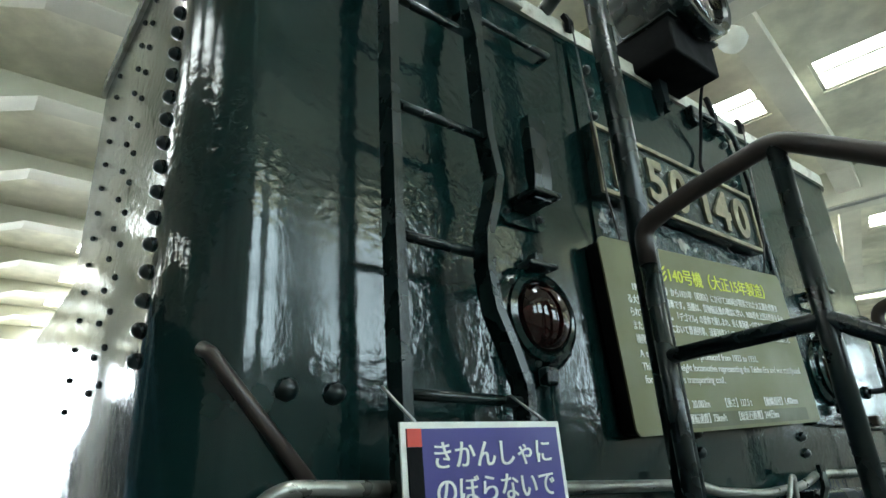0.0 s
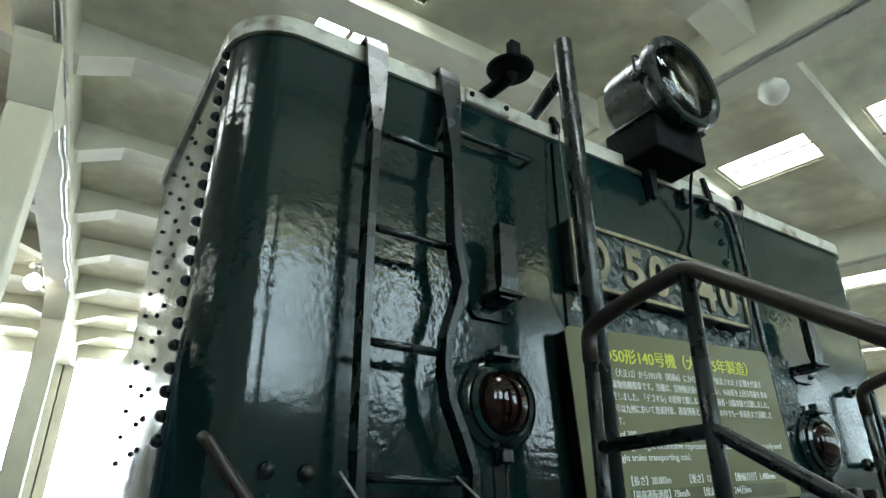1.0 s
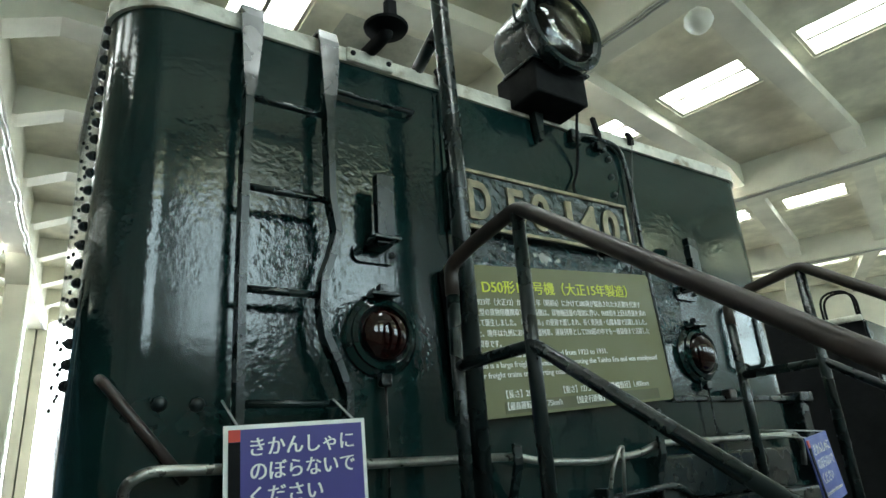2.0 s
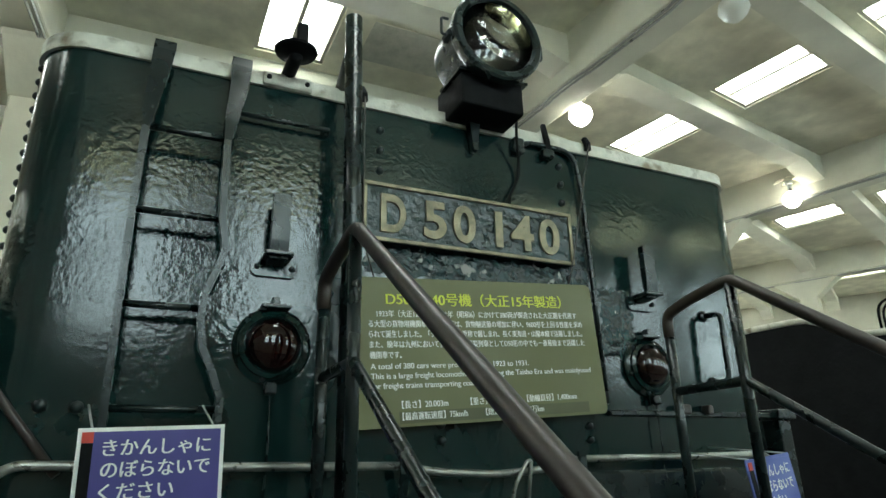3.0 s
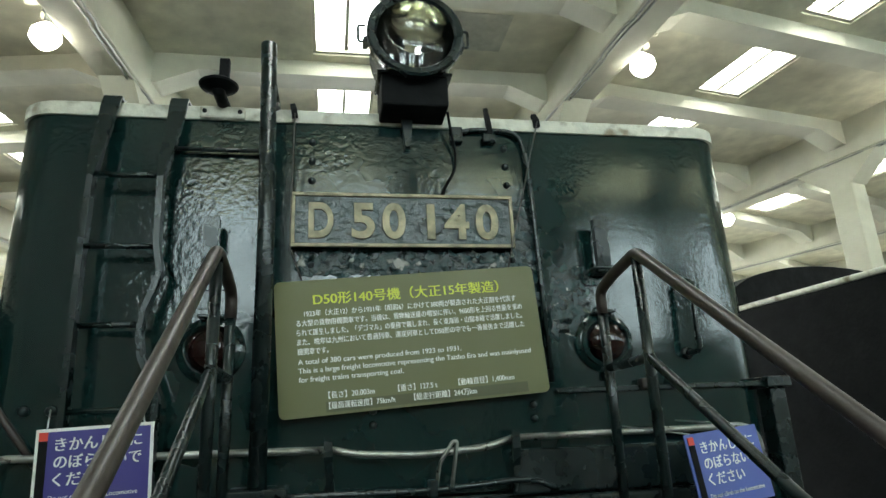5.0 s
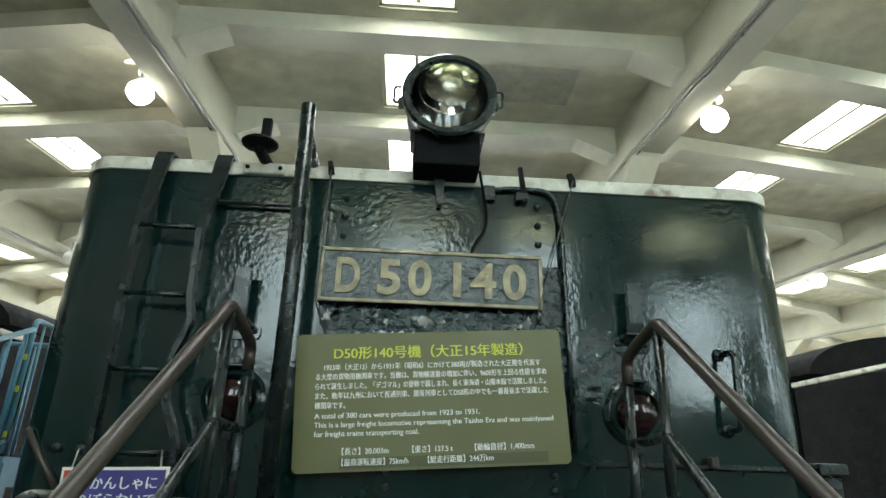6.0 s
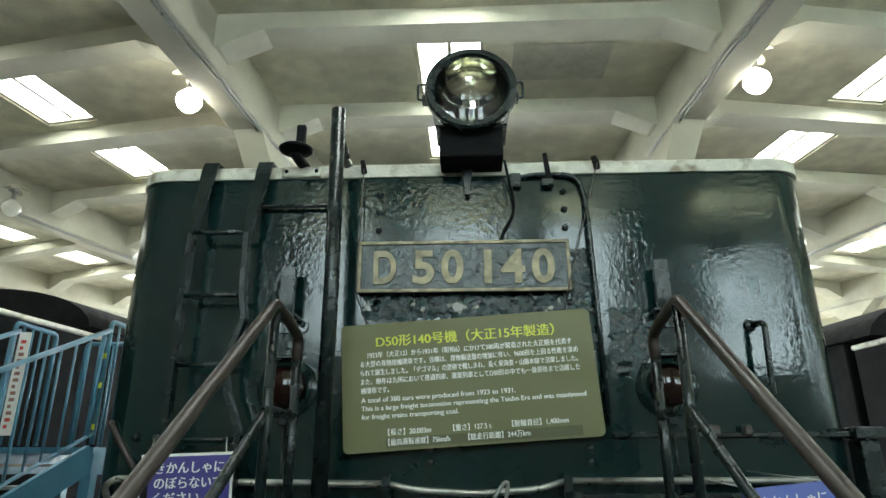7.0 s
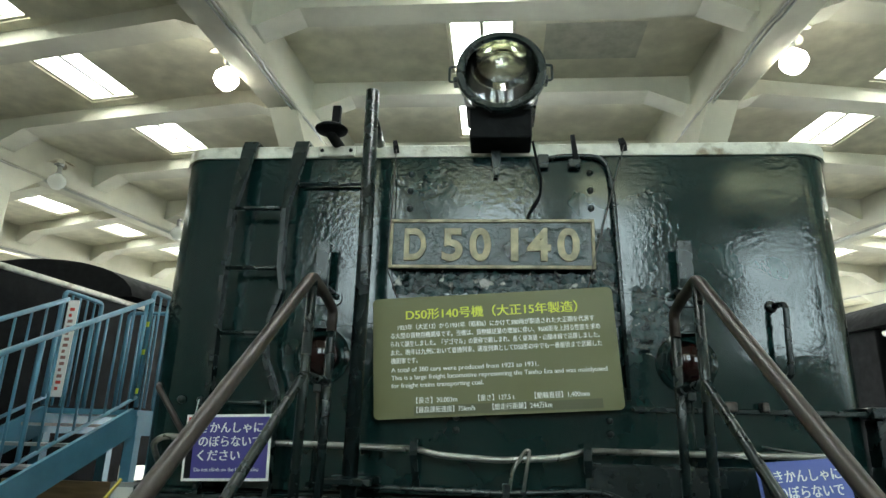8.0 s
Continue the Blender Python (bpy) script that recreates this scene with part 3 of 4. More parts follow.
bm = bmesh.new()
prism(bm, rounded(-0.335, 0.415, -0.238, -0.200, (0, 0, 0, 0)), -0.0009, 0.001, bm_m)
wpart("band", bm, material("dark_olive_band", (0.075, 0.078, 0.03), 0.5, vary=0.05), board, "darker olive band behind the last line")
for name, pts in (("hanging_wire", [(-0.44, -0.035, 2.90), (-0.446, -0.06, 2.40), (-0.445, -0.06, 2.32), (-0.40, -0.045, 2.20)]), ("hanging_wire", [(0.583, -0.035, 2.91), (0.50, -0.05, 2.62), (0.425, -0.062, 2.36), (0.395, -0.045, 2.23)])):
    bm = bmesh.new()
    tube(bm, pts, 0.0028, 6)
    wpart(name, bm, RAIL, board, "thin rusty hanging wire")

# ladder
ladder_parts = [(-1.130, 0.04, 2.945), (-1.130, -0.03, 2.94), (-1.131, -0.045, 2.90), (-1.136, -0.062, 2.80), (-1.146, -0.085, 2.66), (-1.150, -0.09, 2.58), (-1.153, -0.09, 2.32), (-1.152, -0.09, 2.03), (-1.148, -0.09, 1.72), (-1.145, -0.09, 1.2)]
ladder = thing("tender_ladder", (-1.02, -0.05, 1.7), "narrow black iron ladder bolted to the tender end", "ladder")
bm = bmesh.new()
strap(bm, ladder_parts, [0.066, 0.066, 0.066, 0.058, 0.04, 0.022, 0.02, 0.02, 0.02, 0.02], [0.012, 0.012, 0.012, 0.014, 0.03, 0.045, 0.045, 0.045, 0.045, 0.045])
wpart("stringer", bm, BLACK, ladder)
bm = bmesh.new()
strap(bm, [(-0.884, 0.04, 2.945), (-0.884, -0.03, 2.94), (-0.885, -0.045, 2.90), (-0.890, -0.062, 2.80), (-0.905, -0.085, 2.66), (-0.912, -0.09, 2.58), (-0.906, -0.09, 2.32), (-0.888, -0.09, 2.22), (-0.905, -0.09, 2.155),
           (-0.932, -0.09, 2.08), (-0.938, -0.09, 2.0), (-0.925, -0.09, 1.92), (-0.893, -0.09, 1.85), (-0.866, -0.09, 1.78), (-0.866, -0.09, 1.2)],
      [0.066, 0.066, 0.066, 0.058, 0.04, 0.022, 0.02, 0.02, 0.02, 0.02, 0.02, 0.02, 0.02, 0.02, 0.02], [0.012, 0.012, 0.012, 0.014, 0.03, 0.045] + [0.045] * 9)
wpart("stringer", bm, BLACK, ladder)
for z, x0, x1 in ((2.590, -1.15, -0.912), (2.316, -1.153, -0.906), (2.034, -1.152, -0.936), (1.750, -1.148, -0.866)):
    bm = bmesh.new()
    tube(bm, [(x0, -0.09, z), (x1, -0.09, z)], 0.0105, 10)
    wpart("rung", bm, BLACK, ladder)

# tall tube beside the plate, with its strut and foot
pole = thing("marker_pole", (-0.525, -0.185, 1.37), "tall black steel tube standing before the tender end", "pole")
bm = bmesh.new()
tube(bm, [(-0.522, -0.185, 1.37), (-0.522, -0.185, 2.4), (-0.535, -0.185, 3.11)], 0.0300, 24)
wpart("tube", bm, BLACK, pole)
bm = bmesh.new()
tube(bm, [(-0.533, -0.18, 3.0), (-0.52, 0.03, 2.925)], 0.023, 14)
wpart("strut", bm, BLACK, pole)
bm = bmesh.new()
box(bm, (-0.62, -0.25, 1.46), (-0.43, -0.01, 1.485), None, 0.005)
wpart("foot_plate", bm, BLACK, pole)

# step bar on the plate, rim cleats, cleat with the conduit
bm = bmesh.new()
tube(bm, [(-0.88, 0.0, 2.73), (-0.88, -0.03, 2.73), (-0.57, -0.03, 2.73), (-0.57, 0.0, 2.73)], 0.009, 8)
wpart("step_bar", bm, BLACK, tender)
for x, z0, z1, w in ((0.37, 2.80, 2.965, 0.022), (0.583, 2.885, 2.945, 0.026), (-0.44, 2.885, 2.945, 0.024)):
    bm = bmesh.new()
    strap(bm, [(x, -0.025, z0), (x - 0.004, -0.03, (z0 + z1) / 2), (x - 0.012, -0.02, z1)], [w, w, w * 0.8], 0.016)
    wpart("rim_cleat", bm, SOOT, tender)
bm = bmesh.new()
tube(bm, bend([(0.21, -0.02, 2.845), (0.30, -0.025, 2.862), (0.50, -0.025, 2.858), (0.524, -0.025, 2.70), (0.536, -0.025, 2.28), (0.545, -0.025, 1.80)], 0.07), 0.011, 10)
wpart("conduit", bm, BLACK, tender)
bm = bmesh.new()
tube(bm, bend([(0.175, -0.10, 2.90), (0.19, -0.07, 2.84), (0.215, -0.035, 2.74), (0.21, -0.02, 2.67), (0.165, -0.03, 2.60), (0.15, -0.05, 2.552)], 0.05), 0.006, 8)
wpart("cable", bm, SOOT, tender)
bm = bmesh.new()
box(bm, (0.20, -0.035, 2.80), (0.25, -0.005, 2.87), None, 0.006)
wpart("junction_box", bm, BLACK, tender)
bm = bmesh.new()
box(bm, (0.335, -0.045, 2.80), (0.39, -0.01, 2.84), None, 0.006)
wpart("junction_box", bm, BLACK, tender)

# mushroom vent on an arm before the rim
vent = thing("mushroom_vent", (-0.72, -0.02, 2.90), "black mushroom-shaped vent on the tender rim", "vent")
VENT = Matrix.Translation((-0.722, -0.135, 2.888))
bm = bmesh.new()
tube(bm, bend([(-0.722, 0.03, 2.943), (-0.722, -0.10, 2.930), (-0.722, -0.135, 2.930), (-0.722, -0.135, 2.945)], 0.02), 0.024, 16)
wpart("neck", bm, SOOT, vent, smooth=True)
bm = bmesh.new()
lathe(bm, [(0, 0.040), (0.035, 0.042), (0.07, 0.055), (0.074, 0.063), (0.06, 0.074), (0, 0.078)], VENT, 28)
wpart("cap", bm, SOOT, vent, smooth=True)
bm = bmesh.new()
box(bm, (-0.722, -0.15, 2.975), (-0.684, -0.12, 3.065), None, 0.004)
wpart("stem", bm, SOOT, vent)
bm = bmesh.new()
box(bm, (-0.81, -0.026, 2.872), (-0.635, -0.006, 2.925), None, 0.008)
wpart("base", bm, RIM, vent, "chipped white base")
for x in (-0.79, -0.655):
    bm = bmesh.new()
    lathe(bm, [(0.010, 0), (0.008, 0.007), (0, 0.009)], Matrix.Translation((x, -0.026, 2.90)) @ Matrix.Rotation(radians(90), 4, "X"), 8)
    wpart("bolt", bm, SOOT, vent)

# headlamp on its box
HL = Matrix.Translation((0.036, -0.225, 3.176)) @ Matrix.Rotation(radians(90), 4, "X") @ Matrix.Diagonal((1.14, 1.14, 1.1, 1))
headlamp = thing("headlamp", (0.035, -0.05, 2.93), "large black drum headlamp with clear glass on a box mount", "headlamp")
bm = bmesh.new()
lathe(bm, [(0, -0.27), (0.10, -0.26), (0.145, -0.22), (0.152, -0.18), (0.152, -0.012), (0.146, -0.012), (0.14, -0.02), (0.13, -0.06)], HL, 48)
wpart("drum", bm, BLACK, headlamp, smooth=True)
bm = bmesh.new()
lathe(bm, [(0.152, -0.035), (0.168, -0.035), (0.172, -0.025), (0.172, 0.006), (0.164, 0.014), (0.146, 0.014), (0.138, 0.004), (0.138, -0.02), (0.152, -0.02)], HL, 48)
wpart("rim_ring", bm, BLACK, headlamp, smooth=True)
bm = bmesh.new()
lathe(bm, [(0.136, -0.008), (0.12, -0.04), (0.09, -0.085), (0.05, -0.118), (0.018, -0.13), (0, -0.13)], HL, 40)
wpart("reflector", bm, MIRROR, headlamp, "tarnished bowl reflector", True)
bm = bmesh.new()
lathe(bm, [(0, -0.115), (0.02, -0.11), (0.028, -0.085), (0.02, -0.06), (0, -0.055)], HL, 16)
wpart("bulb", bm, CLEAR, headlamp, "clear glass bulb", True)
bm = bmesh.new()
lathe(bm, [(0, 0.004), (0.137, 0.001), (0.137, -0.003), (0, 0.0)], HL, 40)
pane = wpart("lens", bm, CLEAR, headlamp, "clear front glass")
pane.visible_shadow = False
bm = bmesh.new()
box(bm, (-0.10, -0.17, 2.885), (0.17, 0.06, 3.04), None, 0.008)
wpart("mount_box", bm, SOOT, headlamp)
bm = bmesh.new()
box(bm, (-0.118, -0.185, 3.018), (0.188, 0.0, 3.03), None, 0.004)
wpart("mount_shelf", bm, BLACK, headlamp)
bm = bmesh.new()
prism(bm, [(-0.01, 2.90), (0.04, 2.90), (0.024, 2.765), (0.006, 2.765)], -0.045, -0.012)
wpart("mount_strap", bm, BLACK, headlamp)
for s in (-1, 1):
    bm = bmesh.new()
    x = 0.033 + s * 0.195
    tube(bm, bend([(x, -0.19, 3.223), (x + s * 0.03, -0.19, 3.223), (x + s * 0.03, -0.19, 3.148), (x, -0.19, 3.148)], 0.012), 0.006, 8)
    box(bm, (x - 0.012, -0.21, 3.138), (x + 0.012, -0.15, 3.163), None, 0.003)
    wpart("side_clip", bm, BLACK, headlamp)


# red tail lamps with their hoods, and lamp irons above them
def tail_lamp(x, z):
    ob = thing("tail_lamp", (x, -0.01, z), "round tail lamp with dark red domed glass in a black ring", "tail lamp", "tail lamps")
    m = Matrix.Rotation(radians(90), 4, "X") @ Matrix.Diagonal((1.08, 1.08, 1.0, 1))
    bm = bmesh.new()
    lathe(bm, [(0.0, -0.02), (0.112, -0.02), (0.112, 0.0), (0.104, 0.008), (0.095, 0.012), (0.095, 0.024), (0.083, 0.031), (0.076, 0.026), (0.076, 0.014), (0, 0.02)], m, 40)
    ring = part("ring", bm, PAINT, ob, smooth=True)
    bm = bmesh.new()
    lathe(bm, [(0.077, 0.014), (0.075, 0.024), (0.065, 0.040), (0.045, 0.053), (0.02, 0.059), (0, 0.060)], m, 36)
    part("lens", bm, REDGLASS, ob, "dark red domed glass", True)
    bm = bmesh.new()
    box(bm, (-0.018, -0.03, -0.15), (0.018, 0.0, -0.112), None, 0.006)
    part("hinge_tab", bm, BLACK, ob)
    bm = bmesh.new()
    tube(bm, [(0, -0.018, -0.148), (0.004, -0.016, -0.30), (-0.002, -0.014, -0.53)], 0.003, 6)
    part("pull_wire", bm, BLACK, ob)
    bm = bmesh.new()
    box(bm, (-0.045, -0.045, 0.112), (0.045, 0.0, 0.124), None, 0.003)
    box(bm, (-0.012, -0.03, 0.12), (0.012, 0.0, 0.15), None, 0.003)
    part("drip_hood", bm, BLACK, ob)
    for k in range(6):
        bm = bmesh.new()
        a = k * math.pi / 3 + 0.3
        lathe(bm, [(0.008, 0), (0.006, 0.006), (0, 0.008)], Matrix.Translation((0.107 * math.cos(a), -0.01, 0.107 * math.sin(a))) @ m, 8)
        part("screw", bm, BLACK, ring)
    return ob


lamp_left = tail_lamp(-0.716, 1.952)
copy_thing(lamp_left, Matrix.Translation((0.785, -0.01, 1.952)))


def lamp_iron(x, z):
    ob = thing("lamp_iron", (x, 0, z), "black iron lamp bracket with a rounded tray", "lamp bracket", "lamp irons")
    bm = bmesh.new()
    strap(bm, [(0, -0.075, 0.21), (0, -0.075, 0.05), (0, -0.075, 0.0), (0, -0.01, -0.005)], [0.056] * 4, [0.03, 0.03, 0.022, 0.016])
    part("upright", bm, BLACK, ob)
    bm = bmesh.new()
    prism(bm, rounded(-0.075, 0.075, -0.05, 0.008, (0.025, 0.025, 0.02, 0.02)), -0.012, 0.004)
    part("tray", bm, PAINT, ob)
    bm = bmesh.new()
    box(bm, (-0.045, -0.10, -0.002), (0.045, -0.01, 0.012), None, 0.004)
    part("shelf", bm, BLACK, ob)
    for s in (-1, 1):
        bm = bmesh.new()
        lathe(bm, [(0.011, 0), (0.009, 0.008), (0, 0.011)], Matrix.Translation((s * 0.055, -0.012, -0.02)) @ Matrix.Rotation(radians(90), 4, "X"), 8)
        part("bolt", bm, BLACK, ob)
    return ob


iron = lamp_iron(-0.725, 2.225)
copy_thing(iron, Matrix.Translation((0.79, 0, 2.235)))

# grab handle, slanting bar, long pipe rail with stanchions
for x, z0, z1 in ((1.165, 1.90, 2.19),):
    ob = thing("grab_handle", (x, 0, z0), "black round-bar grab handle on the tender end", "handle")
    bm = bmesh.new()
    tube(bm, bend([(x - 0.02, 0.0, z1), (x, -0.075, z1), (x - 0.01, -0.075, z0), (x - 0.03, 0.0, z0)], 0.03), 0.012, 10)
    wpart("bar", bm, BLACK, ob)
    for z in (z0, z1):
        bm = bmesh.new()
        lathe(bm, [(0, 0), (0.026, 0), (0.022, 0.012), (0, 0.014)], Matrix.Translation((x - 0.025, 0, z)) @ Matrix.Rotation(radians(90), 4, "X"), 14)
        wpart("foot", bm, BLACK, ob)
ob = thing("slanting_bar", (-1.33, -0.06, 1.7), "short rusty slanting iron bar at the tender corner", "bar")
bm = bmesh.new()
tube(bm, [(-1.432, 0.030, 1.822), (-1.425, 0.012, 1.812), (-1.24, -0.022, 1.585)], 0.0125, 12)
wpart("bar", bm, RAIL, ob)
rail = thing("pipe_rail", (0, -0.05, 1.6), "rubbed steel pipe rail across the tender end", "rail")
for pts in ([(-1.36, -0.01, 1.50), (-1.375, -0.06, 1.585), (-1.33, -0.06, 1.612), (-0.95, -0.06, 1.60), (-0.31, -0.06, 1.592)], [(-0.29, -0.06, 1.592), (-0.20, -0.062, 1.572), (0.03, -0.064, 1.56), (0.26, -0.062, 1.575), (0.36, -0.06, 1.602)],
            [(0.38, -0.06, 1.604), (1.0, -0.06, 1.606), (1.30, -0.06, 1.61), (1.36, -0.05, 1.57), (1.39, -0.02, 1.48)]):
    bm = bmesh.new()
    tube(bm, bend(pts, 0.05), 0.0125, 10)
    wpart("pipe", bm, PIPE, rail)
for x in (-0.30, 0.37):
    bm = bmesh.new()
    strap(bm, [(x, -0.075, 1.63), (x, -0.075, 1.57), (x + 0.005, -0.04, 1.50), (x + 0.01, -0.005, 1.44)], [0.03, 0.03, 0.026, 0.03], 0.012)
    wpart("stanchion", bm, BLACK, rail)
bm = bmesh.new()
tube(bm, bend([(-0.72, -0.065, 1.445), (-0.35, -0.07, 1.445), (0.05, -0.07, 1.44), (0.42, -0.07, 1.462), (0.52, -0.06, 1.42)], 0.06), 0.011, 10)
wpart("lower_bar", bm, BLACK, rail, "thin black bar below the pipe")
ob = thing("uncoupling_lever", (0.1, -0.06, 1.45), "bent steel uncoupling lever at the tender foot", "lever")
bm = bmesh.new()
tube(bm, bend([(0.07, -0.07, 1.44), (0.085, -0.09, 1.53), (0.135, -0.09, 1.60), (0.15, -0.09, 1.60), (0.125, -0.09, 1.45)], 0.02), 0.007, 8)
wpart("link", bm, PIPE, ob)
bm = bmesh.new()
box(bm, (0.045, -0.09, 1.42), (0.075, -0.03, 1.475), None, 0.005)
wpart("bracket", bm, BLACK, ob)
bm = bmesh.new()
box(bm, (-1.3, -0.12, 0.85), (1.3, 0.06, 1.40), None, 0.01)
ob = thing("buffer_beam", (0, 0, 0.85), "black steel buffer beam of the tender", "buffer beam")
wpart("beam", bm, BLACK, ob)
bm = bmesh.new()
box(bm, (0.36, -0.05, 1.405), (1.25, 0.01, 1.56), None, 0.01)
wpart("angle_plate", bm, BLACK, ob)

for x, w in ((0.93, 0.05), (1.06, 0.03)):
    bm = bmesh.new()
    box(bm, (x - w / 2, -0.045, SEAM - 0.01), (x + w / 2, 0.0, SEAM + 0.03), None, 0.008)
    wpart("ledge_cleat", bm, RAIL, tender)

# tender underneath
for s in (-1, 1):
    for y in (1.2, 2.7, 4.6, 6.1):
        bm = bmesh.new()
        lathe(bm, [(0, 0), (0.43, 0), (0.46, 0.02), (0.46, 0.03), (0.43, 0.13), (0, 0.13)], Matrix.Translation((s * 0.6, y, 0.45)) @ Matrix.Rotation(radians(90), 4, "Y"), 32)
        wpart("wheel", bm, SOOT, tender)


# ---- visitors' steps in front of the tender ----
steps = thing("visitor_steps", (0.04, -1.2, 0), "black steel visitor steps with tube handrails before the tender", "steps")
bm = bmesh.new()
box(bm, (-0.72, -0.62, 1.33), (0.82, -0.14, 1.37), None, 0.004)
wpart("landing", bm, BLACK, steps)
for k in range(6):
    bm = bmesh.new()
    z, y = 1.37 - 0.195 * (k + 1), -0.62 - 0.29 * k
    box(bm, (-0.62, y - 0.30, z - 0.03), (0.70, y, z), None, 0.004)
    wpart("tread", bm, BLACK, steps)
for x in (-0.66, 0.74):
    bm = bmesh.new()
    box(bm, (x - 0.02, -0.62, 1.2), (x + 0.02, -0.14, 1.33))
    wpart("side_channel", bm, BLACK, steps)
    bm = bmesh.new()
    strap(bm, [(x, -0.60, 1.26), (x, -2.38, 0.08)], [0.04, 0.04], 0.18)
    wpart("stringer", bm, BLACK, steps)
    bm = bmesh.new()
    box(bm, (x - 0.03, -0.25, 0), (x + 0.03, -0.19, 1.2))
    wpart("leg", bm, BLACK, steps)


def stair_rail(x):
    z1, y1, top_fall, mid_fall = 2.165, -0.555, 0.715, 0.65
    end = -1.98
    bm = bmesh.new()
    foot = (x, end, z1 + top_fall * (end - y1))
    tube(bm, [(x, -0.25, 1.37), (x, -0.25, 2.03)], 0.0175, 14)
    wpart("back_post", bm, BLACK, steps)
    bm = bmesh.new()
    tube(bm, bend([(x, -0.25, 2.02), (x, -0.25, 2.105), (x, -0.36, 2.135), (x, y1, z1), foot, (x, end - 0.02, foot[2] - 0.05), (x, end - 0.02, 0.36)], 0.035), 0.0195, 18)
    wpart("handrail", bm, RAIL, steps, "worn brown-black handrail tube")
    bm = bmesh.new()
    tube(bm, [(x, y1 + 0.005, 1.37), (x, y1 + 0.005, z1 - 0.01)], 0.017, 14)
    wpart("post", bm, BLACK, steps)
    bm = bmesh.new()
    tube(bm, bend([(x, -0.26, 1.825), (x, y1, 1.825), (x, end, 1.825 + mid_fall * (end - y1))], 0.01), 0.0155, 14)
    wpart("mid_rail", bm, BLACK, steps, "glossy black middle rail")
    for y in (-0.25, y1):
        bm = bmesh.new()
        box(bm, (x - 0.05, y - 0.05, 1.37), (x + 0.05, y + 0.05, 1.382), None, 0.003)
        wpart("base_plate", bm, BLACK, steps)


stair_rail(-0.618)
stair_rail(0.682)


# ---- notices ----
def notice(m, hang, face=None, label=""):
    ob = thing("warning_sign", (0, 0, 0), label or "violet warning sign with white border hung on chains", "sign", "violet warning signs")
    w, h = 0.345, 0.247
    bm = bmesh.new()
    box(bm, (0, 0, -h), (w, 0.004, 0))
    part("border", bm, face or WHITE, ob, "" if face else "white border")
    bm = bmesh.new()
    box(bm, (0.010, -0.002, -h + 0.010), (w - 0.010, 0.001, -0.010))
    part("face", bm, face or PURPLE, ob)
    bm = bmesh.new()
    box(bm, (0.010, -0.0035, -0.036), (0.036, 0.0, -0.010))
    part("corner_mark", bm, RED, ob, "red square")
    bm = bmesh.new()
    box(bm, (0.010, -0.0032, -h + 0.010), (0.036, 0.0, -0.0365))
    part("side_band", bm, SOOT, ob, "dark band")
    bpy.context.view_layer.update()
    for k, (line, ww) in enumerate((("きかんしゃに", 0.252), ("のぼらないで", 0.252), ("ください", 0.168))):
        words("lettering", line, 0.045, Matrix.Translation((0.058, -0.003, -0.066 - 0.052 * k)) @ FACE, WHITE, ob, 0.0006, width=ww, label="white lettering", heavy=0.0018)
    words("lettering", "Do not climb on the Locomotive", 0.02, Matrix.Translation((0.05, -0.003, -0.212)) @ FACE, WHITE, ob, 0.0005, width=0.255)
    bm = bmesh.new()
    tube(bm, [(0.03, 0.002, 0), (0.03 - 0.3 * hang, hang, 0.062)], 0.003, 6)
    part("chain", bm, STEEL, ob)
    bm = bmesh.new()
    tube(bm, [(w - 0.03, 0.002, 0), (w - 0.03 - 0.4 * hang, hang, 0.055)], 0.003, 6)
    part("chain", bm, STEEL, ob)
    ob.matrix_world = m
    return ob


notice(pose(-1.196, -0.155, 1.695, 0, -2, 0), 0.06)
notice(pose(0.895, -0.31, 1.585, -4, -4.5, 14), 0.25, FADED, "faded blue borderless warning sign hung askew by the steps")


